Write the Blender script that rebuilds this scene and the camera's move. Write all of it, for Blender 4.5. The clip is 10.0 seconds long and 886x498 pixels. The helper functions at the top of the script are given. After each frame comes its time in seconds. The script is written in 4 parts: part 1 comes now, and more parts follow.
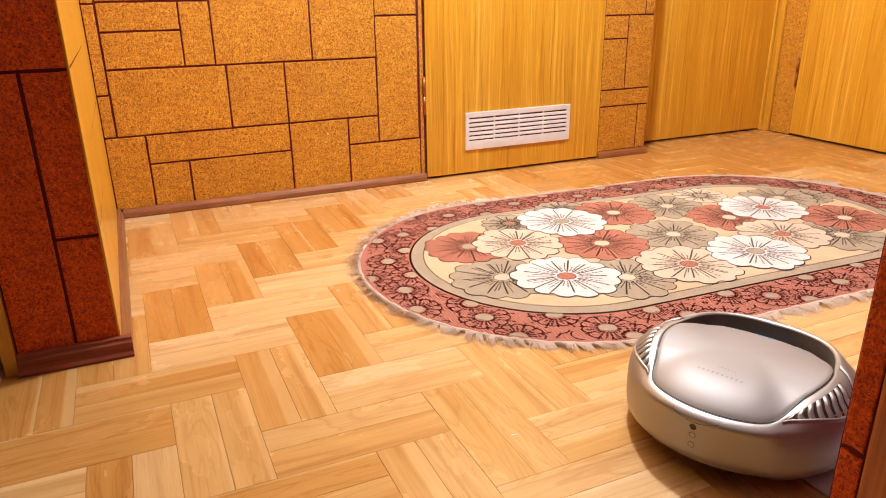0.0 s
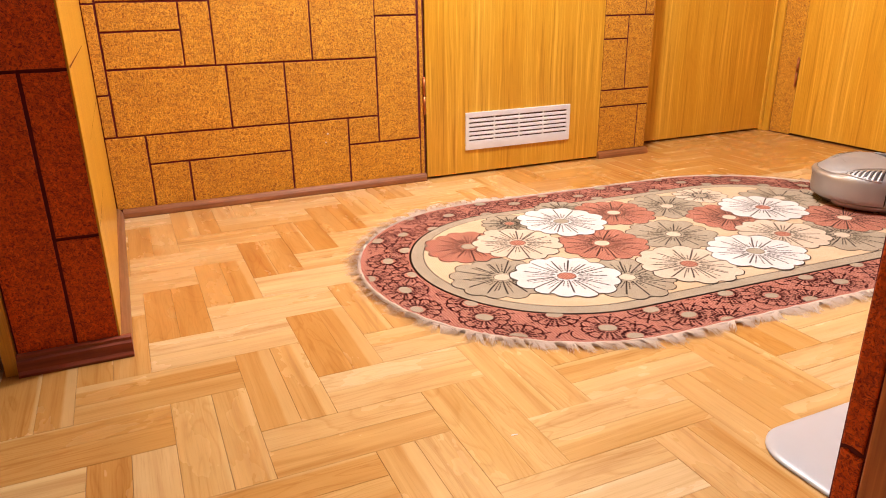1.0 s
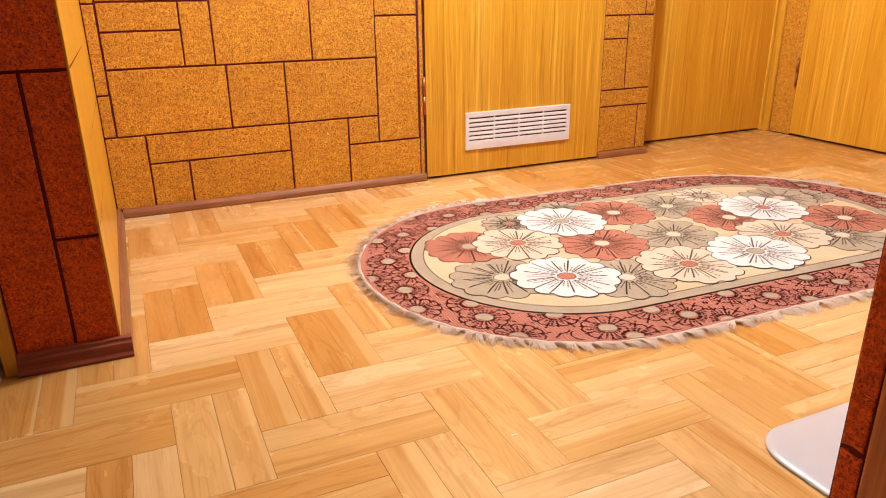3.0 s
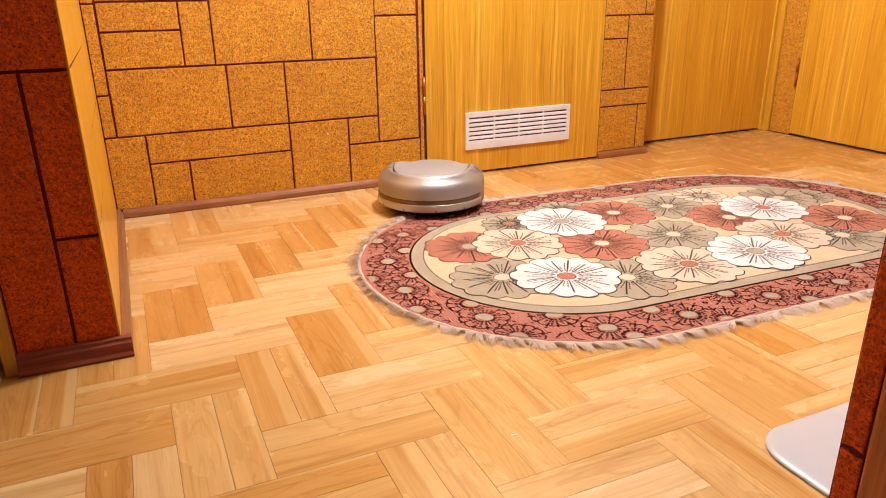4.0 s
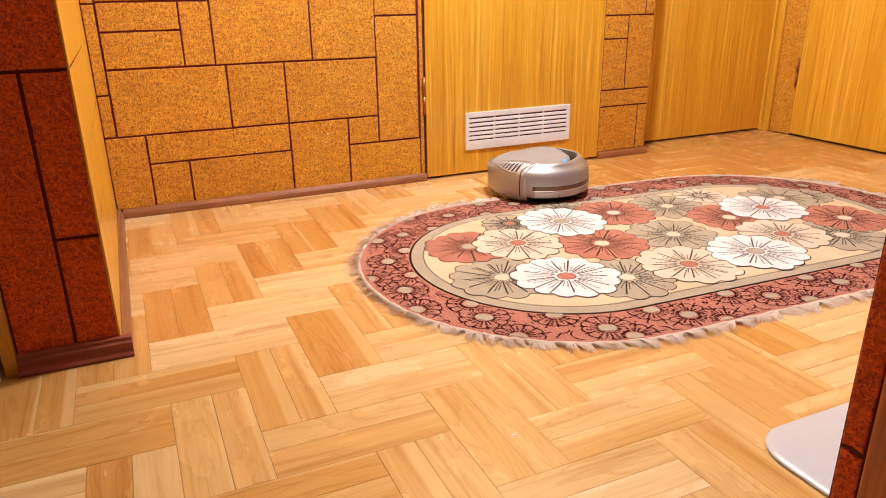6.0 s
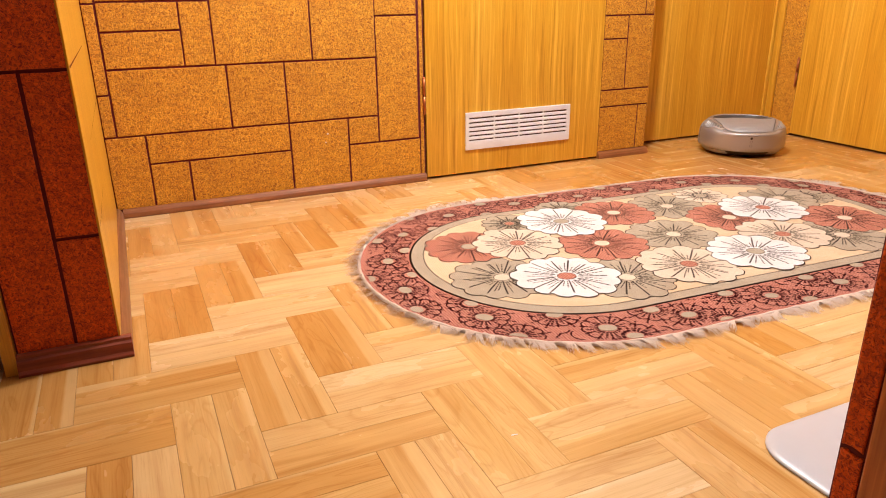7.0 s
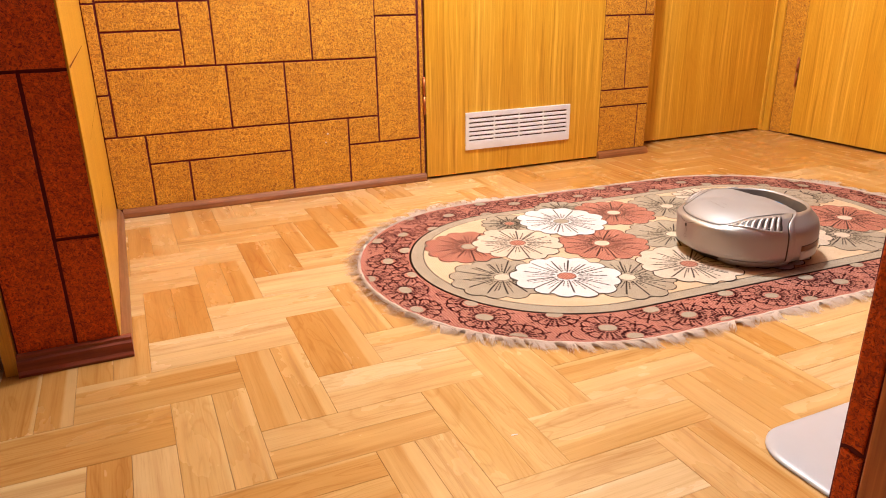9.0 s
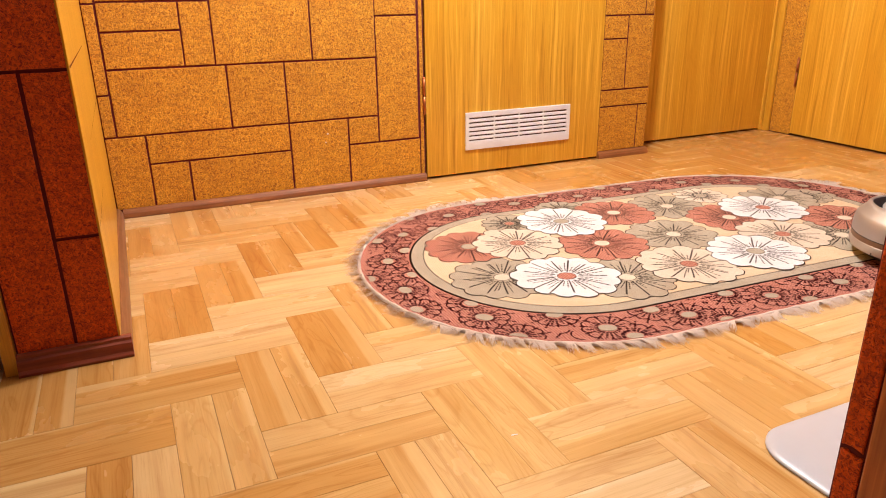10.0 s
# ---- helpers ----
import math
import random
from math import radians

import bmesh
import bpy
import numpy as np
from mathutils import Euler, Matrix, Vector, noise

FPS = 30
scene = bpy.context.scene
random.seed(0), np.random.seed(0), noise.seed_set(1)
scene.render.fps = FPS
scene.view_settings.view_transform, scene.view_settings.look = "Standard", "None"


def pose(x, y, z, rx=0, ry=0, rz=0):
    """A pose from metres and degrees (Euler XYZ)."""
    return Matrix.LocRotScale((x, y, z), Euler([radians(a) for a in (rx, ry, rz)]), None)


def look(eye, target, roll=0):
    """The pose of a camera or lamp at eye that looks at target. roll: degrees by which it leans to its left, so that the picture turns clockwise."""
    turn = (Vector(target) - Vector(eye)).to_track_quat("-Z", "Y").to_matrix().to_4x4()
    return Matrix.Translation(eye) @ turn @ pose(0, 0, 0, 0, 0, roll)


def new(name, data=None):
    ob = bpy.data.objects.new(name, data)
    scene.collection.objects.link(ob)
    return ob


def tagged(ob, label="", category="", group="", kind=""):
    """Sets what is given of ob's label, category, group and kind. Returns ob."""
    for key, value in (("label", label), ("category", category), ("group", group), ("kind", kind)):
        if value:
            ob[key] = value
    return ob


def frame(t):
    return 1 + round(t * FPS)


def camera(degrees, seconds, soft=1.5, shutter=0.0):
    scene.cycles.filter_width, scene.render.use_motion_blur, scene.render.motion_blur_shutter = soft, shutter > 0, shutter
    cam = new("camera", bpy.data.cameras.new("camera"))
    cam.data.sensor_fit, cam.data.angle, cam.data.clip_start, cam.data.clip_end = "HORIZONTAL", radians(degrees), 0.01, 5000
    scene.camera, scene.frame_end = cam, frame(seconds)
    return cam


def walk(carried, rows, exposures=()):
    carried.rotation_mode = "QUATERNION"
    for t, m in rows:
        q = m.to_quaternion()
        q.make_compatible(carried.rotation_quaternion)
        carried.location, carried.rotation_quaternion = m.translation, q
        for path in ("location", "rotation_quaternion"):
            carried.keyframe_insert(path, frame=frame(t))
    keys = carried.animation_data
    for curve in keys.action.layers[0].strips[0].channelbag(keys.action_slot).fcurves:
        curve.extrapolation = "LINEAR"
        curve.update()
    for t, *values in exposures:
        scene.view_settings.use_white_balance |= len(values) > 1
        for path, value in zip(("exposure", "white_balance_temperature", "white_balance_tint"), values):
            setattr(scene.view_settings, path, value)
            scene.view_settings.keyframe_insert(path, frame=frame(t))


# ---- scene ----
DEG = 64.62
EYE = Vector((0.0, 0.0, 0.715))
YAW, PITCH = radians(23.907), radians(20.26)
AIM = Vector((math.sin(YAW) * math.cos(PITCH), math.cos(YAW) * math.cos(PITCH), -math.sin(PITCH)))
cam = camera(DEG, 10.0, soft=1.0)
VIEW = look(EYE, EYE + AIM, -0.81)

# ---- world, lamp and exposure ----
world = bpy.data.worlds.new("world")
world.use_nodes = True
world.node_tree.nodes["Background"].inputs[0].default_value = (1.0, 0.9, 0.8, 1)
world.node_tree.nodes["Background"].inputs[1].default_value = 0.02
scene.world = world
walk(cam, [(0.0, VIEW), (10.0, VIEW)], exposures=[(0.0, 0.0), (10.0, 0.0)])

LAMP = (1.22, 1.77, 2.10)
bulb = bpy.data.lights.new("ceiling_bulb", "POINT")
bulb.energy, bulb.color, bulb.shadow_soft_size = 158, (0.975, 0.958, 0.96), 0.05
new("ceiling_bulb", bulb).location = LAMP


# ---- materials ----
def material(name, rough=0.5, metal=0.0, coat=0.0):
    m = bpy.data.materials.new(name)
    m.use_nodes = True
    b = m.node_tree.nodes["Principled BSDF"]
    b.inputs["Roughness"].default_value = rough
    b.inputs["Metallic"].default_value = metal
    b.inputs["Coat Weight"].default_value = coat
    return m, m.node_tree.nodes, m.node_tree.links, b


def ramp(nodes, stops):
    r = nodes.new("ShaderNodeValToRGB")
    e = r.color_ramp.elements
    while len(e) < len(stops):
        e.new(0.5)
    for k, (at, col) in enumerate(stops):
        e[k].position, e[k].color = at, (*col, 1)
    return r


def mapped(nodes, links, kind="Object", scale=(1, 1, 1)):
    c = nodes.new("ShaderNodeTexCoord")
    mp = nodes.new("ShaderNodeMapping")
    mp.inputs["Scale"].default_value = scale
    links.new(c.outputs[kind], mp.inputs["Vector"])
    return mp.outputs["Vector"]


def noise_tex(nodes, links, vec, scale, detail=4, rough=0.55, distort=0.0):
    n = nodes.new("ShaderNodeTexNoise")
    n.inputs["Scale"].default_value = scale
    n.inputs["Detail"].default_value = detail
    n.inputs["Roughness"].default_value = rough
    n.inputs["Distortion"].default_value = distort
    links.new(vec, n.inputs["Vector"])
    return n.outputs["Fac"]


def mix(nodes, links, fac, a, b, mode="MIX"):
    x = nodes.new("ShaderNodeMix")
    x.data_type, x.blend_type = "RGBA", mode
    for k, v in ((0, fac), (6, a), (7, b)):
        if isinstance(v, (int, float)):
            x.inputs[k].default_value = v
        elif isinstance(v, tuple):
            x.inputs[k].default_value = (*v, 1)
        else:
            links.new(v, x.inputs[k])
    return x.outputs[2]


def maths(nodes, links, op, a, b=0.0, c=0.0):
    x = nodes.new("ShaderNodeMath")
    x.operation = op
    for k, v in enumerate((a, b, c)):
        if isinstance(v, (int, float)):
            x.inputs[k].default_value = v
        else:
            links.new(v, x.inputs[k])
    return x.outputs[0]


def bump(nodes, links, bsdf, height, strength=0.3, dist=0.002):
    b = nodes.new("ShaderNodeBump")
    b.inputs["Strength"].default_value, b.inputs["Distance"].default_value = strength, dist
    links.new(height, b.inputs["Height"])
    links.new(b.outputs["Normal"], bsdf.inputs["Normal"])


def plain(name, col, rough=0.5, metal=0.0, coat=0.0, grain=0.12, size=60.0, bumpy=0.0):
    m, n, l, b = material(name, rough, metal, coat)
    v = mapped(n, l)
    f = noise_tex(n, l, v, size, 5)
    r = ramp(n, [(0.25, tuple(c * (1 - grain) for c in col)), (0.75, tuple(min(1, c * (1 + grain)) for c in col))])
    l.new(f, r.inputs[0])
    l.new(r.outputs[0], b.inputs["Base Color"])
    g = noise_tex(n, l, v, size * 0.12, 3)
    rr = maths(n, l, "MULTIPLY_ADD", g, 0.16, rough - 0.08)
    l.new(rr, b.inputs["Roughness"])
    if bumpy:
        bump(n, l, b, f, bumpy, 0.001)
    return m


def silver(name, col, rough, metal):
    m, n, l, b = material(name, rough, metal, 0.06)
    b.inputs["Coat Roughness"].default_value = 0.3
    b.inputs["Base Color"].default_value = (*col, 1)
    f = noise_tex(n, l, mapped(n, l), 25, 3)
    l.new(maths(n, l, "MULTIPLY_ADD", f, 0.1, rough - 0.05), b.inputs["Roughness"])
    return m


def parquet_material():
    """Lacquered oak: grain runs along the first coordinate, each plank has its own tone and sapwood edge."""
    m, n, l, b = material("parquet_oak", 0.3, 0, 0.3)
    b.inputs["Coat Roughness"].default_value = 0.16
    uv = n.new("ShaderNodeUVMap")
    uv.uv_map = "grain"
    info, geo = n.new("ShaderNodeObjectInfo"), n.new("ShaderNodeNewGeometry")
    ran = maths(n, l, "FRACT", maths(n, l, "ADD", info.outputs["Random"], geo.outputs["Random Per Island"]))
    own = n.new("ShaderNodeUVMap")
    own.uv_map = "tone"
    own_x = n.new("ShaderNodeSeparateXYZ")
    l.new(own.outputs[0], own_x.inputs[0])
    ran2 = maths(n, l, "FRACT", maths(n, l, "MULTIPLY", ran, 17.31))
    ran3 = maths(n, l, "FRACT", maths(n, l, "MULTIPLY", ran, 71.7))
    off = n.new("ShaderNodeCombineXYZ")
    l.new(maths(n, l, "MULTIPLY", ran, 37.0), off.inputs[0])
    l.new(maths(n, l, "MULTIPLY", ran2, 23.0), off.inputs[1])
    add = n.new("ShaderNodeVectorMath")
    l.new(uv.outputs[0], add.inputs[0])
    l.new(off.outputs[0], add.inputs[1])

    def scaled(s):
        mp = n.new("ShaderNodeMapping")
        mp.inputs["Scale"].default_value = s
        l.new(add.outputs[0], mp.inputs["Vector"])
        return mp.outputs[0]

    fine = noise_tex(n, l, scaled((9, 330, 1)), 1.0, 5, 0.7, 0.3)
    wide = noise_tex(n, l, scaled((1.6, 34, 1)), 1.0, 3, 0.55, 0.6)
    flame = noise_tex(n, l, scaled((2.6, 15, 1)), 1.0, 2, 0.5, 0.8)
    rings = maths(n, l, "FRACT", maths(n, l, "MULTIPLY", flame, 9.0))
    blotch = noise_tex(n, l, scaled((4, 9, 1)), 1.0, 4)
    tone = ramp(n, [(0.0, (0.46, 0.20, 0.05)), (0.25, (0.575, 0.29, 0.078)), (0.5, (0.65, 0.39, 0.145)), (0.8, (0.715, 0.485, 0.235)), (1.0, (0.77, 0.565, 0.31))])
    l.new(own_x.outputs[0], tone.inputs[0])
    grain = ramp(n, [(0.28, (0.7, 0.58, 0.44)), (0.48, (1, 1, 1)), (0.75, (1.07, 1.08, 1.1))])
    l.new(fine, grain.inputs[0])
    band = ramp(n, [(0.27, (0.72, 0.58, 0.42)), (0.47, (1, 1, 1)), (0.55, (1, 1, 1)), (0.74, (1.13, 1.2, 1.34))])
    l.new(wide, band.inputs[0])
    year = ramp(n, [(0.0, (0.84, 0.74, 0.6)), (0.22, (1, 1, 1)), (0.85, (1.02, 1.03, 1.05)), (1.0, (0.84, 0.74, 0.6))])
    l.new(rings, year.inputs[0])
    c = mix(n, l, 0.9, tone.outputs[0], band.outputs[0], "MULTIPLY")
    c = mix(n, l, 0.5, c, grain.outputs[0], "MULTIPLY")
    c = mix(n, l, maths(n, l, "MULTIPLY", maths(n, l, "GREATER_THAN", ran3, 0.45), 0.55), c, year.outputs[0], "MULTIPLY")
    # pale sapwood along one edge of some planks
    sep = n.new("ShaderNodeSeparateXYZ")
    l.new(uv.outputs[0], sep.inputs[0])
    edge = maths(n, l, "ADD", sep.outputs[1], maths(n, l, "MULTIPLY", blotch, 0.012))
    lim = maths(n, l, "MULTIPLY_ADD", ran3, 0.04, 0.008)
    sap = n.new("ShaderNodeMapRange")
    sap.inputs["From Min"].default_value, sap.inputs["From Max"].default_value = -0.002, 0.003
    l.new(maths(n, l, "SUBTRACT", edge, lim), sap.inputs["Value"])
    some = maths(n, l, "GREATER_THAN", ran2, 0.4)
    c = mix(n, l, maths(n, l, "MULTIPLY", maths(n, l, "MULTIPLY", sap.outputs[0], some), 0.78), c, mix(n, l, 0.5, (0.82, 0.60, 0.30), c))
    # brown heart streaks and small knots
    knot = ramp(n, [(0.68, (0, 0, 0)), (0.82, (1, 1, 1))])
    l.new(noise_tex(n, l, scaled((4, 30, 1)), 1.5, 3, 0.6, 0.5), knot.inputs[0])
    c = mix(n, l, maths(n, l, "MULTIPLY", knot.outputs[0], 0.5), c, (0.36, 0.14, 0.035))
    bl = ramp(n, [(0.32, (0.9, 0.85, 0.77)), (0.62, (1, 1, 1))])
    l.new(blotch, bl.inputs[0])
    c = mix(n, l, 0.8, c, bl.outputs[0], "MULTIPLY")
    l.new(c, b.inputs["Base Color"])
    l.new(maths(n, l, "MULTIPLY_ADD", blotch, 0.2, 0.16), b.inputs["Roughness"])
    bump(n, l, b, fine, 0.06, 0.001)
    return m


def cork_material(name, cork_tint):
    m, n, l, b = material(name, 0.72)
    v = mapped(n, l)
    vor = n.new("ShaderNodeTexVoronoi")
    vor.inputs["Scale"].default_value = 190
    warp = n.new("ShaderNodeVectorMath")
    warp.operation = "ADD"
    nz = n.new("ShaderNodeTexNoise")
    nz.inputs["Scale"].default_value = 70
    l.new(v, nz.inputs["Vector"])
    sc = n.new("ShaderNodeVectorMath")
    sc.operation = "SCALE"
    sc.inputs["Scale"].default_value = 0.014
    l.new(nz.outputs["Color"], sc.inputs[0])
    l.new(v, warp.inputs[0])
    l.new(sc.outputs[0], warp.inputs[1])
    l.new(warp.outputs[0], vor.inputs["Vector"])
    chips = ramp(n, [(0.0, (0.44, 0.16, 0.008)), (0.35, (0.64, 0.285, 0.016)), (0.7, (0.74, 0.365, 0.028)), (1.0, (0.84, 0.47, 0.06))])
    l.new(vor.outputs["Color"], chips.inputs[0])
    specks = ramp(n, [(0.37, (0.40, 0.18, 0.03)), (0.47, (1, 1, 1)), (0.6, (1.22, 1.24, 0.9))])
    sp = noise_tex(n, l, v, 105, 4, 0.62, 2.6)
    l.new(sp, specks.inputs[0])
    c = mix(n, l, 0.9, chips.outputs[0], specks.outputs[0], "MULTIPLY")
    big = ramp(n, [(0.35, (0.86, 0.8, 0.72)), (0.6, (1, 1, 1))])
    l.new(noise_tex(n, l, v, 9, 4), big.inputs[0])
    c = mix(n, l, 0.7, c, big.outputs[0], "MULTIPLY")
    info = n.new("ShaderNodeObjectInfo")
    per = ramp(n, [(0, (0.92, 0.9, 0.86)), (1, (1.03, 1.03, 1.03))])
    l.new(info.outputs["Random"], per.inputs[0])
    c = mix(n, l, 1.0, c, per.outputs[0], "MULTIPLY")
    c = mix(n, l, 1.0, c, cork_tint, "MULTIPLY")
    l.new(c, b.inputs["Base Color"])
    bump(n, l, b, sp, 0.9, 0.004)
    return m


def veneer_material(name, axis, pale=0.85):
    """Ash veneer with upright straight grain; axis is the wall's horizontal axis."""
    m, n, l, b = material(name, 0.34, 0, 0.25)
    b.inputs["Coat Roughness"].default_value = 0.2
    across = lambda s, z: (s, 0.0, z) if axis == "x" else (0.0, s, z)
    warp = noise_tex(n, l, mapped(n, l, scale=across(5, 1.1)), 1.0, 2)
    v = mapped(n, l, scale=across(1, 0.02))
    addv = n.new("ShaderNodeVectorMath")
    comb = n.new("ShaderNodeCombineXYZ")
    l.new(maths(n, l, "MULTIPLY", warp, 0.035), comb.inputs[0 if axis == "x" else 1])
    l.new(v, addv.inputs[0])
    l.new(comb.outputs[0], addv.inputs[1])
    fine = noise_tex(n, l, addv.outputs[0], 330, 4, 0.7)
    mid = noise_tex(n, l, addv.outputs[0], 75, 3, 0.65)
    wide = noise_tex(n, l, addv.outputs[0], 6, 3)
    base = ramp(n, [(0.3, (0.63, 0.30, 0.02)), (0.5, (0.70, 0.36, 0.028)), (0.7, (0.75, 0.415, 0.045))])
    l.new(wide, base.inputs[0])
    st = ramp(n, [(0.3, (0.64, 0.5, 0.3)), (0.44, (1, 1, 1)), (0.53, (1, 1, 1)), (0.66, (1.22, 1.38, 1.9))])
    l.new(mid, st.inputs[0])
    c = mix(n, l, pale, base.outputs[0], st.outputs[0], "MULTIPLY")
    fi = ramp(n, [(0.3, (0.7, 0.6, 0.45)), (0.5, (1.0, 1.0, 1.0)), (0.7, (1.1, 1.14, 1.25))])
    l.new(fine, fi.inputs[0])
    c = mix(n, l, 0.6, c, fi.outputs[0], "MULTIPLY")
    l.new(c, b.inputs["Base Color"])
    bump(n, l, b, fine, 0.05, 0.001)
    return m


def wood_trim_material(name, dark, light, axis):
    m, n, l, b = material(name, 0.4, 0, 0.2)
    s = {"x": (4, 160, 160), "y": (160, 4, 160), "z": (160, 160, 4)}[axis]
    f = noise_tex(n, l, mapped(n, l, scale=s), 1.0, 4, 0.6)
    r = ramp(n, [(0.3, dark), (0.7, light)])
    l.new(f, r.inputs[0])
    blotch = ramp(n, [(0.35, (0.78, 0.75, 0.72)), (0.6, (1, 1, 1))])
    l.new(noise_tex(n, l, mapped(n, l), 14, 4), blotch.inputs[0])
    l.new(mix(n, l, 0.8, r.outputs[0], blotch.outputs[0], "MULTIPLY"), b.inputs["Base Color"])
    bump(n, l, b, f, 0.12, 0.001)
    return m


def wool_material(name, base, dark, amount=0.3, scale=420.0, curl=3.0, low=0.28):
    """Woven wool: rows of short slanted stitches, broken up, with darker specks between."""
    m, n, l, b = material(name, 0.95)
    b.inputs["Specular IOR Level"].default_value = 0.1
    v = mapped(n, l)
    w = n.new("ShaderNodeTexWave")
    w.inputs["Scale"].default_value = scale * 0.19
    w.inputs["Distortion"].default_value = curl
    w.inputs["Detail"].default_value = 2.0
    w.inputs["Detail Scale"].default_value = 1.1
    l.new(v, w.inputs["Vector"])
    rows = n.new("ShaderNodeTexWave")
    rows.bands_direction = "Y"
    rows.inputs["Scale"].default_value = scale * 0.26
    rows.inputs["Distortion"].default_value = 2.0
    rows.inputs["Detail Scale"].default_value = 1.5
    l.new(v, rows.inputs["Vector"])
    nz = noise_tex(n, l, v, scale, 3, 0.7)
    big = noise_tex(n, l, v, 10, 3)
    k = maths(n, l, "MULTIPLY_ADD", w.outputs["Fac"], 0.34, maths(n, l, "MULTIPLY_ADD", rows.outputs["Fac"], 0.2, maths(n, l, "MULTIPLY", nz, 0.46)))
    r = ramp(n, [(low, dark), (low + amount, base), (1.0, tuple(min(1, c * 1.08) for c in base))])
    l.new(k, r.inputs[0])
    bg = ramp(n, [(0.35, (0.9, 0.88, 0.86)), (0.6, (1, 1, 1))])
    l.new(big, bg.inputs[0])
    l.new(mix(n, l, 0.8, r.outputs[0], bg.outputs[0], "MULTIPLY"), b.inputs["Base Color"])
    bump(n, l, b, k, 0.5, 0.0015)
    return m


def fringe_material():
    """Loose wool yarn that lets some light through."""
    m = wool_material("wool_fringe", (0.88, 0.80, 0.73), (0.78, 0.67, 0.59), 0.3, 200)
    n, l = m.node_tree.nodes, m.node_tree.links
    thin, both = n.new("ShaderNodeBsdfTranslucent"), n.new("ShaderNodeMixShader")
    thin.inputs["Color"].default_value = (0.88, 0.80, 0.73, 1)
    both.inputs[0].default_value = 0.45
    l.new(n["Principled BSDF"].outputs[0], both.inputs[1])
    l.new(thin.outputs[0], both.inputs[2])
    l.new(both.outputs[0], n["Material Output"].inputs["Surface"])
    return m


def glow_material(name, col, strength):
    m, n, l, b = material(name, 0.2)
    b.inputs["Base Color"].default_value = (*col, 1)
    b.inputs["Emission Color"].default_value = (*col, 1)
    b.inputs["Emission Strength"].default_value = strength
    return m


OAK = parquet_material()
CORK = cork_material("cork_sheet", (1.0, 1.0, 1.0))
# reddened copy for faces turned from the lamp: their bounced shade, put into colour
CORK_RED = cork_material("cork_red_shade", (1.08, 0.32, 0.18))
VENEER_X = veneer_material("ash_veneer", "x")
# streakier grain for door_1; its paler streaks also stand in for more light
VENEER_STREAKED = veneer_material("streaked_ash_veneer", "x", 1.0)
VENEER_Y = veneer_material("ash_veneer_side", "y")
JOINT = plain("dark_joint", (0.12, 0.004, 0.012), 0.8)
GAP = plain("floor_joint", (0.32, 0.165, 0.062), 0.8)
SKIRT_X = wood_trim_material("brown_skirting", (0.21, 0.066, 0.02), (0.36, 0.135, 0.045), "x")
SKIRT_Y = wood_trim_material("brown_skirting_side", (0.19, 0.07, 0.026), (0.35, 0.15, 0.064), "y")
MAHOGANY = wood_trim_material("mahogany_moulding", (0.19, 0.03, 0.012), (0.36, 0.07, 0.026), "x")
RED_JAMB = wood_trim_material("red_brown_jamb", (0.40, 0.10, 0.025), (0.60, 0.19, 0.05), "z")
BROWN_DOOR = wood_trim_material("brown_door_wood", (0.3, 0.1, 0.03), (0.42, 0.16, 0.05), "z")
WHITE_PLASTIC = plain("white_plastic", (0.80, 0.805, 0.83), 0.38, grain=0.04, size=30)
CEILING_WHITE = plain("ceiling_paint", (0.56, 0.55, 0.54), 0.9, grain=0.04, size=20)
ROOM_PAINT = plain("room_paint", (0.17, 0.09, 0.045), 0.9, grain=0.05, size=20)
HINGE_METAL = plain("hinge_bronze", (0.42, 0.13, 0.045), 0.4, 0.7)
VENT_DARK = plain("vent_gap_shade", (0.1, 0.06, 0.05), 0.8)
SILVER = silver("silver_paint", (0.44, 0.425, 0.425), 0.46, 0.72)
LID_SILVER = silver("lid_silver", (0.40, 0.395, 0.405), 0.56, 0.45)
RIM_SILVER = silver("rim_silver", (0.50, 0.465, 0.44), 0.36, 0.72)
# deep shade of the lid recess, put into a dark colour; also the shell's underside
RECESS = plain("recess_shade", (0.085, 0.07, 0.06), 0.5)
BLACK = plain("black_plastic", (0.02, 0.015, 0.012), 0.45)
SENSOR = plain("sensor_shaded", (0.2, 0.11, 0.06), 0.35, 0.5)
GREY_PRINT = plain("grey_print", (0.3, 0.285, 0.27), 0.5, 0.4)
DISPLAY = glow_material("display_blue", (0.12, 0.42, 0.75), 0.5)
PLATE = plain("plate_white", (0.55, 0.565, 0.62), 0.32, 0.0, 0.2, grain=0.03, size=12)
W_RED = wool_material("wool_rust", (0.63, 0.295, 0.22), (0.17, 0.024, 0.024), 0.2, 260, 4.5, 0.35)
W_SALMON = wool_material("wool_salmon", (0.64, 0.30, 0.215), (0.20, 0.04, 0.03), 0.22, 230, 4.0, 0.36)
W_MAROON = wool_material("wool_maroon", (0.06, 0.008, 0.009), (0.03, 0.005, 0.005), 0.3, 380)
W_TAUPE = wool_material("wool_taupe", (0.46, 0.40, 0.31), (0.28, 0.22, 0.16), 0.25, 380)
W_WHITE = wool_material("wool_white", (0.74, 0.735, 0.745), (0.62, 0.59, 0.58), 0.2, 380)
W_CREAM = wool_material("wool_cream", (0.68, 0.585, 0.475), (0.54, 0.43, 0.33), 0.2, 380)
W_FIELD = wool_material("wool_sand", (0.68, 0.525, 0.36), (0.54, 0.39, 0.245), 0.2, 380)
W_DARK = wool_material("wool_black", (0.035, 0.02, 0.015), (0.01, 0.006, 0.005), 0.3, 380)
W_FRINGE = fringe_material()


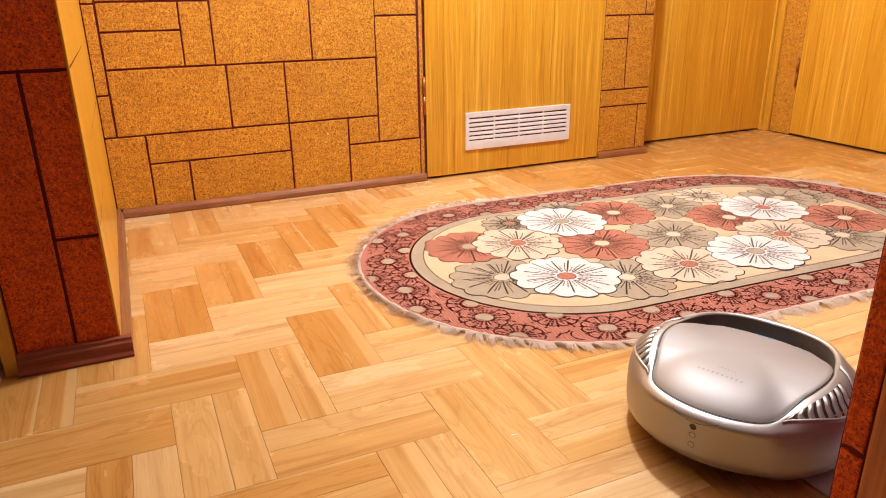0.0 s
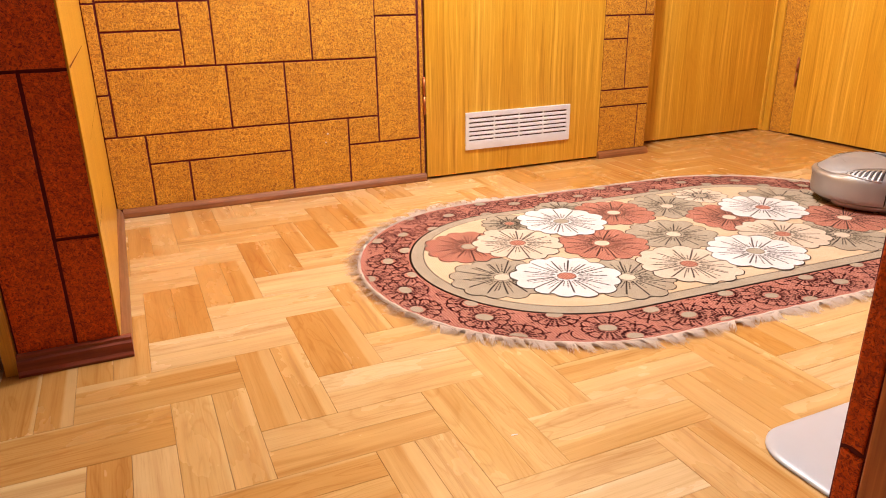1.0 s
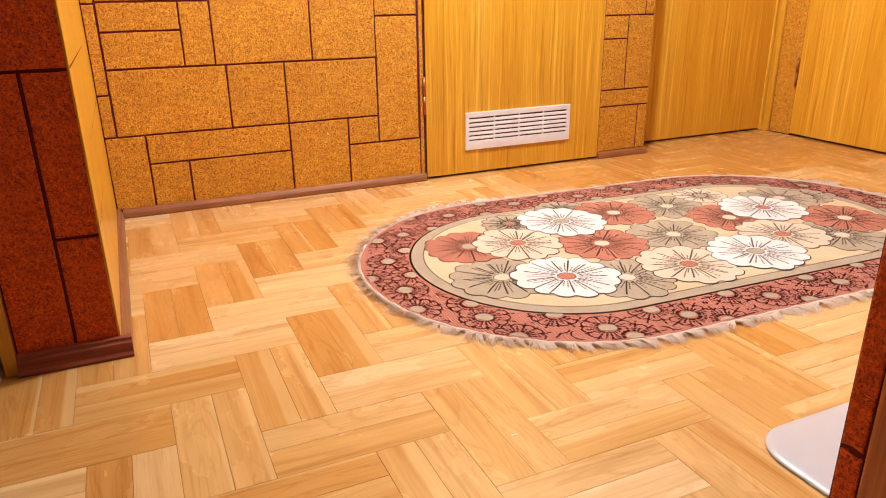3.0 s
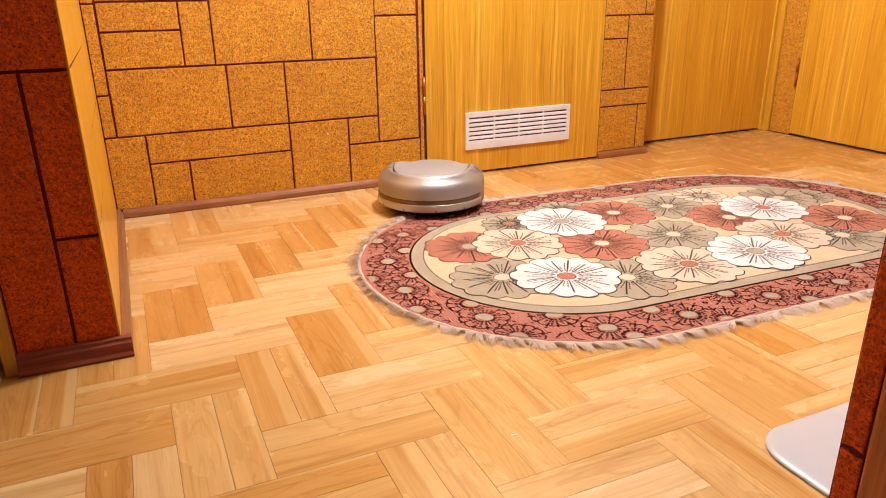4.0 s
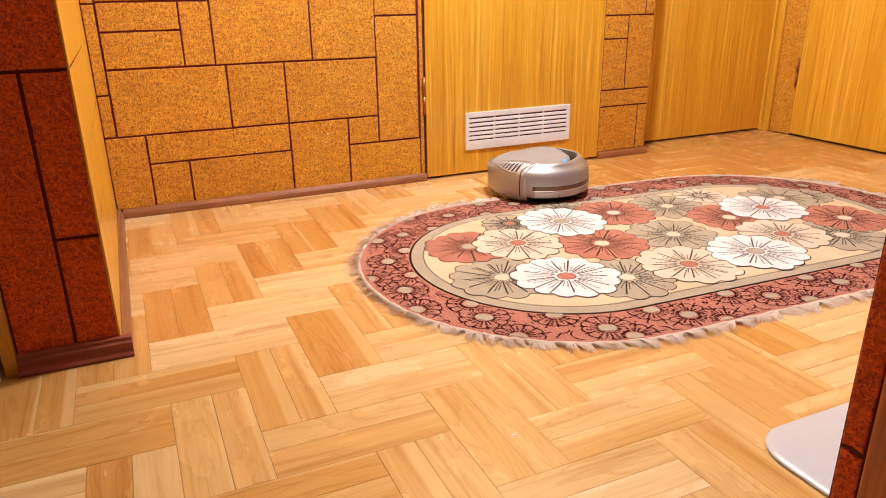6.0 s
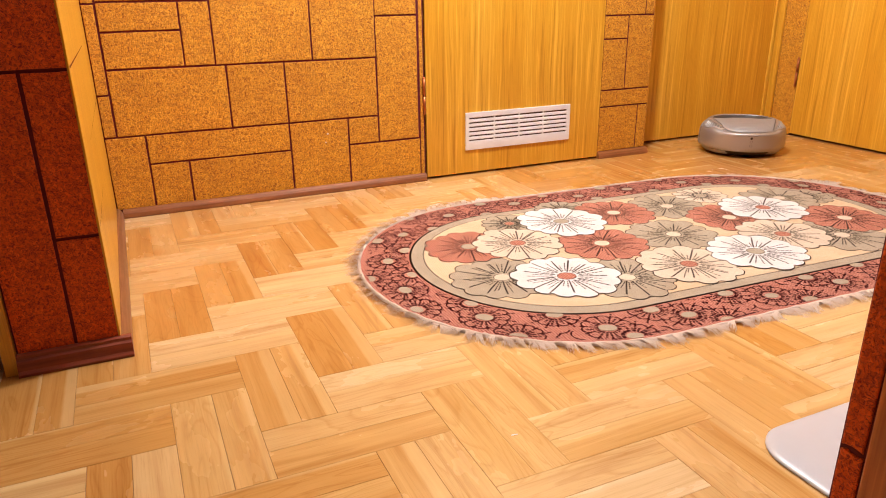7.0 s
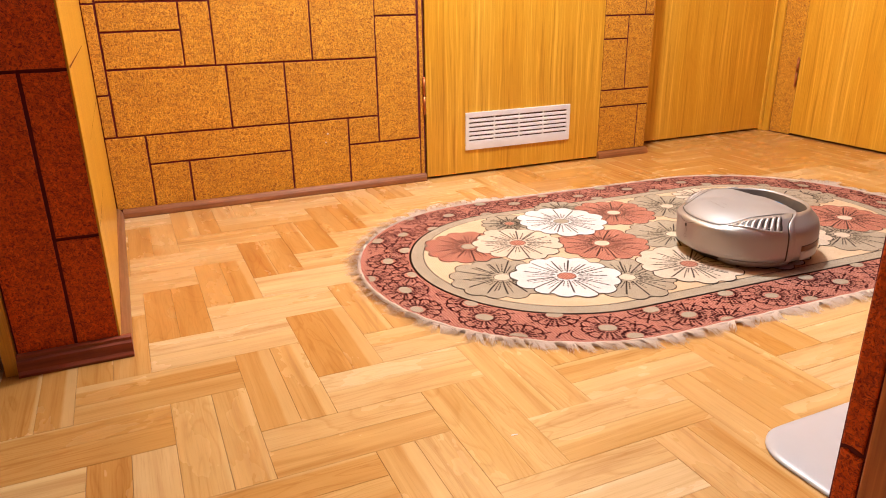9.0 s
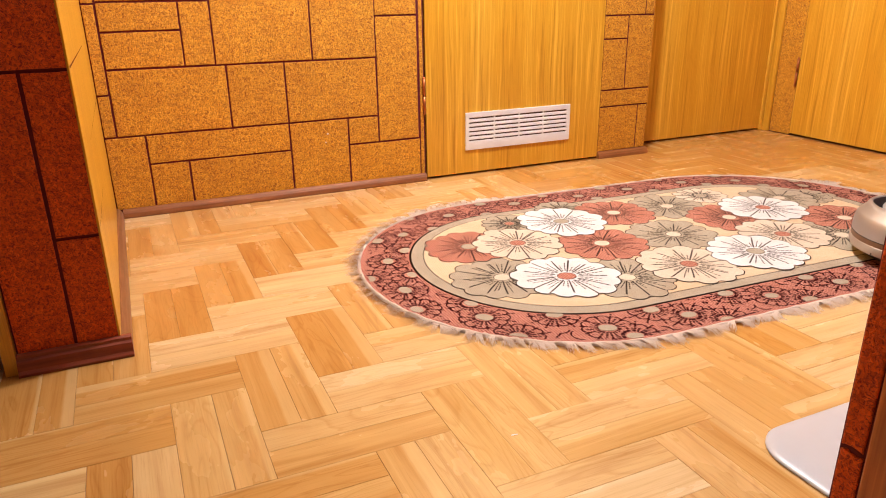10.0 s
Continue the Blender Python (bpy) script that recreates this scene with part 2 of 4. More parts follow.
# ---- mesh helpers ----
def finish(name, bm, mats, parent=None, smooth=False):
    me = bpy.data.meshes.new(name)
    bm.normal_update()
    bm.to_mesh(me)
    bm.free()
    for m in mats if isinstance(mats, (list, tuple)) else [mats]:
        me.materials.append(m)
    if smooth:
        for p in me.polygons:
            p.use_smooth = True
    ob = new(name, me)
    if parent:
        ob.parent = parent
    return ob


def part(name, bm, mats, parent, label="", smooth=False):
    ob = finish(name, bm, mats, parent, smooth)
    return tagged(ob, label) if label else ob


def box(bm, x0, x1, y0, y1, z0, z1, bevel=0.0, mat=0):
    vs = [bm.verts.new((x, y, z)) for x in (x0, x1) for y in (y0, y1) for z in (z0, z1)]
    fs = [bm.faces.new([vs[i] for i in q]) for q in ((0, 1, 3, 2), (4, 6, 7, 5), (0, 4, 5, 1), (2, 3, 7, 6), (0, 2, 6, 4), (1, 5, 7, 3))]
    for f in fs:
        f.material_index = mat
    if bevel:
        es = list({e for f in fs for e in f.edges})
        bmesh.ops.bevel(bm, geom=es, offset=bevel, segments=2, profile=0.5, affect="EDGES")
    return bm


def boxed(*a, **k):
    return box(bmesh.new(), *a, **k)


def profile_run(bm, prof, a, b, frame_x, frame_z=(0, 0, 1)):
    """Sweep a closed outline (u out from the wall, v up) from a to b."""
    fx, fz = Vector(frame_x), Vector(frame_z)
    rings = [[bm.verts.new(Vector(p) + fx * u + fz * v) for u, v in prof] for p in (a, b)]
    n = len(prof)
    for k in range(n):
        bm.faces.new((rings[0][k], rings[0][(k + 1) % n], rings[1][(k + 1) % n], rings[1][k]))
    bm.faces.new(rings[0][::-1])
    bm.faces.new(rings[1])
    bmesh.ops.recalc_face_normals(bm, faces=bm.faces[:])
    return bm


def smooth_step(a, b, x):
    t = max(0.0, min(1.0, (x - a) / (b - a)))
    return t * t * (3 - 2 * t)


def prism(bm, pts, z0, z1, mat=0):
    lo = [bm.verts.new((x, y, z0)) for x, y in pts]
    hi = [bm.verts.new((x, y, z1)) for x, y in pts]
    n = len(pts)
    f = bm.faces.new(hi)
    f.material_index = mat
    for k in range(n):
        q = bm.faces.new((lo[k], lo[(k + 1) % n], hi[(k + 1) % n], hi[k]))
        q.material_index = mat
    return bm


# ---- structure ----
WALL_Y, SIDE_X, FRONT_Y, RIGHT_X, TOP = 2.535, -0.086, 1.487, 3.06, 2.5


def structure(name, bm, mats, label):
    return tagged(finish(name, bm, mats), label, kind="structure")


floor = structure("floor", boxed(-1.6, 3.4, -1.6, 3.0, -0.1, -0.0016), GAP, "lacquered oak parquet laid in a double herringbone")
structure("ceiling", boxed(-1.7, 3.4, -1.7, 3.0, TOP, TOP + 0.1), CEILING_WHITE, "plain off-white painted ceiling")

J = 0.003   # joint backing lies this far behind the cork face
wall_back = structure("wall_back", boxed(-0.3, 1.055, WALL_Y + J, WALL_Y + 0.12, 0, TOP), JOINT, "cork wall panelling with dark joints between rectangles")
bm = boxed(1.055, 1.885, WALL_Y + 0.004, WALL_Y + 0.12, 2.06, TOP)
structure("wall_over_door", bm, ROOM_PAINT, "wall above the veneered door")
pier = structure("wall_pier", boxed(1.884, 2.14, WALL_Y + J, 2.86, 0, TOP), JOINT, "narrow cork-clad wall pier between two doors")
structure("wall_recess", boxed(2.14, RIGHT_X + 0.2, 2.70, 2.86, 2.06, TOP), ROOM_PAINT, "wall above the recessed door")
wall_right = structure("wall_right", boxed(RIGHT_X + J, RIGHT_X + 0.15, 2.528, 2.70, 0, TOP), JOINT, "short cork wall beside the corner")
structure("wall_right_far", boxed(RIGHT_X, RIGHT_X + 0.15, -1.6, 1.66, 0, TOP), ROOM_PAINT, "plain wall at the end of the hallway")
structure("wall_over_side_door", boxed(RIGHT_X, RIGHT_X + 0.15, 1.66, 2.528, 2.06, TOP), ROOM_PAINT, "wall above the side door")
wall_left = structure("wall_left", boxed(-0.278, SIDE_X - J, FRONT_Y + J, 2.7, 0, TOP), JOINT, "cork-clad wall corner with a veneered side")
structure("wall_left_far", boxed(-1.7, -0.95, FRONT_Y, 1.65, 0, TOP), ROOM_PAINT, "plain wall beside the brown door")
structure("wall_west", boxed(-1.7, -1.6, -1.7, 1.487, 0, TOP), ROOM_PAINT, "plain wall closing the room")
structure("wall_south", boxed(-1.6, 3.3, -1.7, -1.6, 0, TOP), ROOM_PAINT, "plain wall closing the room")
wall_post = structure("wall_post", boxed(0.733, RIGHT_X, 0.36, 0.462, 0, TOP), JOINT, "wall end clad with worn cork")


def cork_tiles(wall, rects, place, rag=0.0, cork=None):
    """Cork rectangles (a0, a1, z0, z1) on a wall, each a thin piece with slightly uneven edges."""
    for a0, a1, z0, z1 in rects:
        g = 0.0033
        bm = bmesh.new()
        w, h = (a1 - a0) / 2 - g, (z1 - z0) / 2 - g
        pts = []
        for (ax, az), (bx, bz) in zip(((-w, -h), (w, -h), (w, h), (-w, h)), ((w, -h), (w, h), (-w, h), (-w, -h))):
            for k in range(4):
                t = k / 4
                wob = 0.0007 + rag
                pts.append((ax + (bx - ax) * t + random.uniform(-wob, wob), az + (bz - az) * t + random.uniform(-wob, wob)))
        back = [bm.verts.new((u, 0.0, v)) for u, v in pts]
        rim = [bm.verts.new((u, -0.0022, v)) for u, v in pts]
        face = [bm.verts.new((u * (1 - 0.0015 / w), -0.003, v * (1 - 0.0015 / h))) for u, v in pts]
        n = len(pts)
        bm.faces.new(face)
        for k in range(n):
            j = (k + 1) % n
            bm.faces.new((back[k], back[j], rim[j], rim[k]))
            bm.faces.new((rim[k], rim[j], face[j], face[k]))
        ob = part("cork_tile", bm, cork or CORK, wall)
        ob.matrix_basis = place((a0 + a1) / 2, (z0 + z1) / 2)


BACK_RECTS = [
    (SIDE_X, -0.046, 0.273, 0.41), (SIDE_X, -0.046, 0.41, 0.69), (SIDE_X, -0.046, 0.69, 1.0),
    (SIDE_X, 0.041, 0.026, 0.273), (0.041, 0.524, 0.174, 0.273), (0.041, 0.168, 0.026, 0.174), (0.168, 0.524, 0.026, 0.174),
    (0.524, 0.744, 0.024, 0.273), (0.744, 0.864, 0.173, 0.273), (0.744, 1.034, 0.022, 0.173), (0.864, 1.030, 0.173, 0.632),
    (-0.046, 0.3265, 0.273, 0.489), (0.3265, 0.524, 0.273, 0.488), (0.524, 0.864, 0.273, 0.487),
    (-0.046, 0.197, 0.489, 0.605), (-0.046, 0.197, 0.605, 0.695), (0.197, 0.295, 0.489, 0.695),
    (0.295, 0.627, 0.488, 0.9), (0.627, 0.866, 0.487, 0.86), (0.864, 1.030, 0.632, 0.86), (-0.046, 0.295, 0.695, 1.0),
    (SIDE_X, 0.295, 1.0, 1.25), (0.295, 0.627, 0.9, 1.25), (0.627, 1.03, 0.86, 1.1), (0.627, 1.03, 1.1, 1.4),
    (SIDE_X, 0.2, 1.25, 1.6), (0.2, 0.627, 1.25, 1.6), (0.627, 1.03, 1.4, 1.75), (SIDE_X, 0.4, 1.6, 2.0), (0.4, 0.627, 1.6, 2.0),
    (0.627, 1.03, 1.75, 2.1), (SIDE_X, 0.5, 2.0, 2.5), (0.5, 0.627, 2.0, 2.5), (0.627, 1.03, 2.1, 2.5),
]
PIER_RECTS = [
    (1.8815, 2.092, 0.607, 0.9), (2.092, 2.1435, 0.607, 1.2), (1.8815, 2.006, 0.512, 0.607), (1.8815, 2.006, 0.298, 0.512), (2.006, 2.1435, 0.298, 0.607),
    (1.8815, 2.1435, 0.226, 0.298), (1.8815, 2.088, 0.028, 0.226), (2.088, 2.1435, 0.028, 0.226), (1.8815, 2.092, 0.9, 1.2),
    (1.8815, 2.1435, 1.2, 1.5), (1.8815, 2.0, 1.5, 2.0), (2.0, 2.1435, 1.5, 2.0), (1.8815, 2.1435, 2.0, 2.5),
]
FRONT_RECTS = [
    (-0.278, -0.17, 0.03, 0.588), (-0.17, SIDE_X, 0.03, 0.267), (-0.17, SIDE_X, 0.267, 0.588), (-0.278, SIDE_X, 0.588, 0.95),
    (-0.278, SIDE_X, 0.95, 1.4), (-0.278, -0.15, 1.4, 2.0), (-0.15, SIDE_X, 1.4, 2.0), (-0.278, SIDE_X, 2.0, 2.5),
]


# ---- skirting ----
COVE = [(0, 0), (0.02, 0), (0.021, 0.006), (0.018, 0.016), (0.013, 0.024), (0.006, 0.029), (0, 0.030)]
OGEE = [(0, 0), (0.026, 0), (0.027, 0.006), (0.022, 0.012), (0.02, 0.022), (0.018, 0.03), (0.013, 0.034), (0.012, 0.04), (0.006, 0.043), (0, 0.043)]
structure("baseboard_back", profile_run(bmesh.new(), COVE, (SIDE_X + 0.019, WALL_Y + 0.002, 0), (1.052, WALL_Y + 0.002, 0), (0, -1, 0)), SKIRT_X, "worn brown wooden skirting strip along the cork wall")
structure("baseboard_side", profile_run(bmesh.new(), [(u * 0.95, v * 1.15) for u, v in COVE], (SIDE_X, FRONT_Y - 0.004, 0), (SIDE_X, WALL_Y, 0), (1, 0, 0)), SKIRT_Y, "worn brown wooden skirting strip along the veneered side")
structure("baseboard_pier", profile_run(bmesh.new(), COVE, (1.882, WALL_Y + 0.002, 0), (2.152, WALL_Y + 0.002, 0), (0, -1, 0)), SKIRT_X, "short brown wooden skirting strip on the pier")
structure("baseboard_front", profile_run(bmesh.new(), OGEE, (-0.279, FRONT_Y + 0.002, 0), (SIDE_X + 0.02, FRONT_Y + 0.002, 0), (0, -1, 0)), MAHOGANY, "dark mahogany skirting moulding under the front cork")

# veneered side of the wall corner, with a few thin dark joint lines
side = structure("side_panel", boxed(SIDE_X - 0.0045, SIDE_X, FRONT_Y - 0.001, WALL_Y + 0.01, 0, TOP, 0.0008), VENEER_Y, "light ash-veneered side of the wall corner")
for (y0, z0), (y1, z1), w in (((1.49, 0.591), (2.17, 0.589), 0.0022), ((2.53, 0.408), (1.74, 0.414), 0.0014), ((1.50, 0.28), (1.88, 0.27), 0.0014)):
    bm = bmesh.new()
    d = Vector((0, y1 - y0, z1 - z0)).normalized()
    sd = Vector((0, -d.z, d.y)) * w
    p, q = Vector((SIDE_X + 0.0006, y0, z0)), Vector((SIDE_X + 0.0006, y1, z1))
    bm.faces.new([bm.verts.new(v) for v in (p - sd, q - sd * 0.3, q + sd * 0.3, p + sd)])
    part("joint_line", bm, JOINT, side)

# frame and brown door beyond the front cork
structure("trim_left_door", boxed(-0.304, -0.2795, 1.478, 1.62, 0, 2.06, 0.002), VENEER_X, "light ash door frame strip beside the front cork")


def door(name, size, label, veneer, gap=0.0015):
    """Flush door leaf, its face in the local plane y = 0, hinged at x = 0."""
    w, h = size
    d = tagged(new(name), label, "door", kind="structure")
    part("leaf", boxed(gap, w - 0.004, 0, 0.04, 0.009, h, 0.0012), veneer, d)
    return d


def hinge(parent, x, z):
    h = bmesh.new()
    for k, (z0, z1) in enumerate(((-0.065, -0.002), (0.002, 0.065))):
        m = Matrix.Translation((x, -0.006, z + (z0 + z1) / 2))
        bmesh.ops.create_cone(h, cap_ends=True, segments=16, radius1=0.006, radius2=0.006, depth=z1 - z0, matrix=m)
    bmesh.ops.create_uvsphere(h, u_segments=12, v_segments=8, radius=0.006, matrix=Matrix.Translation((x, -0.006, z + 0.066)))
    bmesh.ops.create_uvsphere(h, u_segments=12, v_segments=8, radius=0.006, matrix=Matrix.Translation((x, -0.006, z - 0.066)))
    return part("hinge", h, HINGE_METAL, parent, "dark bronze barrel hinge", True)


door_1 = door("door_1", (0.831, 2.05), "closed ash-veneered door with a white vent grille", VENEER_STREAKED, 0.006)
door_1.location = (1.056, WALL_Y + 0.002, 0)
hinge(door_1, -0.004, 0.333)
hinge(door_1, -0.004, 1.75)
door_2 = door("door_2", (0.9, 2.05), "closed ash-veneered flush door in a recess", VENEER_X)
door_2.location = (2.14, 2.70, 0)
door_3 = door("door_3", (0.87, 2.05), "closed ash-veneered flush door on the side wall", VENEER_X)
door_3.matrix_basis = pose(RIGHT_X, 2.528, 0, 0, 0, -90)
hinge(door_3, -0.004, 0.31)
door_4 = door("door_4", (0.64, 2.05), "brown wooden door beside the cork corner", BROWN_DOOR)
door_4.location = (-0.947, 1.5, 0)
for a, b, y in ((1.04, 1.9, WALL_Y + 0.05), (2.13, 3.1, 2.75)):
    structure("door_back", boxed(a, b, y, y + 0.05, 0, 2.06), JOINT, "dark closed back of the doorway")
structure("door_back_side", boxed(RIGHT_X + 0.05, RIGHT_X + 0.1, 1.6, 2.54, 0, 2.06), JOINT, "dark closed back of the doorway")
structure("door_back_left", boxed(-0.95, -0.28, 1.56, 1.62, 0, 2.1), JOINT, "dark closed back of the doorway")
structure("wall_over_brown_door", boxed(-0.95, -0.28, 1.49, 1.56, 2.06, TOP), ROOM_PAINT, "wall above the brown door")

# frame strips in the corner, right of the recessed door
bm = boxed(3.034, 3.058, 2.69, 2.75, 0, 2.06, 0.002)
structure("trim_corner", bm, VENEER_X, "ash frame strip in the room corner")
bm = boxed(RIGHT_X - 0.012, RIGHT_X + 0.003, 2.652, 2.688, 0, 2.06, 0.003)
structure("trim_corner_side", bm, VENEER_Y, "ash frame strip in the room corner")
# jamb at the near wall end
structure("trim_post", boxed(0.727, 0.79, 0.33, 0.4265, 0, 2.06, 0.003), RED_JAMB, "dark brown wooden door jamb")


def vent(x0, x1, z0, z1, y):
    g = tagged(new("vent_grille"), "white plastic vent grille with louvre slats in the door", "vent")
    g.location = ((x0 + x1) / 2, y, (z0 + z1) / 2)
    w, h = (x1 - x0) / 2, (z1 - z0) / 2
    iw, it, ib = w - 0.016, h - 0.021, -h + 0.025
    bm = bmesh.new()
    box(bm, -w, w, -0.007, 0, it, h, 0.0015)
    box(bm, -w, w, -0.007, 0, -h, ib, 0.0015)
    box(bm, -w, -iw, -0.007, 0, ib, it)
    box(bm, iw, w, -0.007, 0, ib, it)
    part("frame", bm, WHITE_PLASTIC, g)
    # dark sheet painting the shade between the slats
    part("backing", boxed(-iw, iw, -0.0012, -0.0002, ib, it), VENT_DARK, g)
    for k in (-0.5, 0, 0.5):
        part("mullion", boxed(k * iw - 0.0028, k * iw + 0.0028, -0.0062, -0.0012, ib, it), WHITE_PLASTIC, g)
    rows = 6
    step = (it - ib) / rows
    prof = [(0.0012, -0.0060), (0.0058, -0.0082), (0.0064, -0.0072), (0.0060, 0.0018), (0.002, 0.0040)]
    for k in range(rows):
        z = ib + step * (k + 0.42)
        bm = profile_run(bmesh.new(), prof, (-iw, 0, 0), (iw, 0, 0), (0, -1, 0)) if k == 0 else None
        if k == 0:
            first = part("slat", bm, WHITE_PLASTIC, g)
            first.location.z = z
        else:
            o = new("slat", first.data)
            o.parent, o.location = g, (0, 0, z)
    return g


vent(1.229, 1.7255, 0.1025, 0.254, WALL_Y + 0.002)

# ---- flecks and a paper scrap ----
for x, z, r in ((0.663, 0.222, 0.0032), (0.654, 0.191, 0.0024)):
    bm = bmesh.new()
    bmesh.ops.create_uvsphere(bm, u_segments=8, v_segments=5, radius=r, matrix=Matrix.Translation((x, WALL_Y, z)) @ Matrix.Diagonal((1.2, 0.3, 0.8, 1)))
    part("white_fleck", bm, WHITE_PLASTIC, wall_back, "small white fleck")
scrap = tagged(new("paper_scrap"), "tiny white paper scrap lying on the parquet", "scrap")
bm = bmesh.new()
pts = [(-0.009, -0.0022), (-0.003, -0.003), (0.0, -0.0012), (0.008, -0.002), (0.009, 0.001), (0.001, 0.0028), (-0.006, 0.0016)]
prism(bm, [(x * 0.7, y * 0.6) for x, y in pts], 0.0002, 0.0009)
part("paper", bm, WHITE_PLASTIC, scrap)
scrap.matrix_basis = pose(0.518, 0.879, 0, 0, 0, -12)

# ---- ceiling lamp ----
lamp = tagged(new("pendant_lamp"), "small white pendant lamp holder above the rug", "lamp")
lamp.location = (LAMP[0], LAMP[1], TOP)
bm = bmesh.new()
bmesh.ops.create_cone(bm, cap_ends=True, segments=32, radius1=0.05, radius2=0.06, depth=0.04, matrix=Matrix.Translation((0, 0, -0.02)))
part("rose", bm, WHITE_PLASTIC, lamp)
drop = TOP - LAMP[2] - 0.07
bm = bmesh.new()
bmesh.ops.create_cone(bm, cap_ends=True, segments=10, radius1=0.003, radius2=0.003, depth=drop - 0.04, matrix=Matrix.Translation((0, 0, -0.04 - (drop - 0.04) / 2)))
part("cord", bm, WHITE_PLASTIC, lamp)

# ---- plate on the floor ----
def plate():
    p = tagged(new("floor_plate"), "flat white plate with rounded corner on the parquet", "plate")
    cx, cy, hw, hh, r = 1.122, 0.588, 0.262, 0.115, 0.078
    bm = bmesh.new()
    rings = []
    for inset, z in ((0, 0.002), (0.0, 0.004), (0.004, 0.0062), (0.014, 0.0082), (0.05, 0.0092)):
        ring = []
        for qx, qy, a0 in ((1, 1, 0), (-1, 1, 90), (-1, -1, 180), (1, -1, 270)):
            for k in range(9):
                a = radians(a0 + k * 90 / 8)
                ring.append(bm.verts.new(((hw - r) * qx + (r - inset) * math.cos(a), (hh - r) * qy + (r - inset) * math.sin(a), z)))
        rings.append(ring)
    n = len(rings[0])
    for a, b in zip(rings, rings[1:]):
        for k in range(n):
            bm.faces.new((a[k], a[(k + 1) % n], b[(k + 1) % n], b[k]))
    bm.faces.new(rings[-1])
    bm.faces.new(rings[0][::-1])
    part("top", bm, PLATE, p, smooth=True)
    bm = bmesh.new()
    prism(bm, [(v[0] * 0.985, v[1] * 0.98) for v in ((-hw + .05, -hh), (hw, -hh), (hw, hh), (-hw + .05, hh))], 0.0002, 0.002)
    part("underside", bm, BLACK, p)
    p.location = (cx, cy, 0.0)
    return p


plate()


# ---- rug ----
RUG_A, RUG_B, RUG_R = Vector((1.045, 1.59)), Vector((1.86, 1.56)), 0.545
RUG_TOP = 0.006


def stadium(r, n=40, a=RUG_A, b=RUG_B):
    d = (b - a).normalized()
    s = math.atan2(d.y, d.x)
    out = []
    for c, start in ((b, s - math.pi / 2), (a, s + math.pi / 2)):
        for k in range(n + 1):
            t = start + math.pi * k / n
            out.append((c.x + r * math.cos(t), c.y + r * math.sin(t)))
    return out


def along(pts, step, start=0.0):
    """Points at even steps along a closed outline, with the way outward."""
    out, left = [], start
    for p, q in zip(pts, pts[1:] + pts[:1]):
        p, q = Vector(p), Vector(q)
        d = (q - p).length
        if d < 1e-9:
            continue
        u = (q - p) / d
        while left < d:
            out.append((p + u * left, Vector((u.y, -u.x))))
            left += step
        left -= d
    return out


def ribbon(bm, pts, w, z, closed=False, mat=0):
    """A thin flat line of stitches."""
    n = len(pts)
    sides = []
    for k, p in enumerate(pts):
        a = Vector(pts[k - 1] if (k or closed) else p)
        b = Vector(pts[(k + 1) % n] if (k < n - 1 or closed) else p)
        d = b - a
        if d.length < 1e-9:
            d = Vector((1, 0))
        d.normalize()
        s = Vector((-d.y, d.x)) * w / 2
        sides.append((bm.verts.new((p[0] - s.x, p[1] - s.y, z)), bm.verts.new((p[0] + s.x, p[1] + s.y, z))))
    for k in range(n if closed else n - 1):
        a, b = sides[k], sides[(k + 1) % n]
        f = bm.faces.new((a[0], b[0], b[1], a[1]))
        f.material_index = mat


def scallops(at_, r, petals, turn, wob, grow=0.0, n=7):
    """Outline of a flower with rounded petals that meet in shallow notches."""
    out = []
    half = math.pi / petals
    for k in range(petals):
        rr = r * wob[k] + grow
        for i in range(n):
            d = -half + 2 * half * (i + 0.5) / n
            rad = rr * (1 - 0.13 * abs(d / half) ** 2.6)
            a = turn + 2 * math.pi * k / petals + d
            out.append((at_[0] + rad * math.cos(a), at_[1] + rad * math.sin(a)))
    return out


def disc(at_, r, n=20):
    return [(at_[0] + r * math.cos(2 * math.pi * i / n), at_[1] + r * 0.92 * math.sin(2 * math.pi * i / n)) for i in range(n)]


def flower(rug, at_, r, wool, heart, z, petals=12, turn=0.0, label=""):
    """Woven flower: fused round petals with a thin dark outline, stitched rays and a round heart."""
    bm = bmesh.new()
    half = math.pi / petals
    rnd = random.Random(int(at_[0] * 1000 + at_[1] * 77))
    wob = [rnd.uniform(0.93, 1.05) for _ in range(petals)]
    prism(bm, scallops(at_, r, petals, turn, wob, 0.003), z - 0.0003, z, 1)
    prism(bm, scallops(at_, r, petals, turn, wob), z - 0.0002, z + 0.00012, 0)
    for k in range(petals):
        for share, u0, u1 in ((-1.0, 0.21, rnd.uniform(0.72, 0.92)), (-0.36, 0.26, rnd.uniform(0.45, 0.8)), (0.3, 0.24, rnd.uniform(0.4, 0.75))):
            a = turn + 2 * math.pi * k / petals + half * share + rnd.uniform(-0.03, 0.03)
            bend = rnd.uniform(-0.10, 0.10)
            u = u0 * r
            stitch = 0.013 if share == -1.0 else 0.009
            while u < u1 * r:
                e = min(u1 * r, u + stitch)
                pts = []
                for v in (u, e):
                    w = a + bend * (v / r - u0)
                    pts.append((at_[0] + v * math.cos(w), at_[1] + v * math.sin(w)))
                ribbon(bm, pts, 0.0046 if share == -1.0 else 0.0034, z + 0.0002, mat=1)
                u = e + (0.0012 if share == -1.0 else 0.003)
    prism(bm, disc(at_, r * 0.185), z, z + 0.00022, 1)
    prism(bm, disc(at_, r * 0.168), z, z + 0.00026, 2)
    return part("flower", bm, [wool, W_DARK, heart], rug, label)


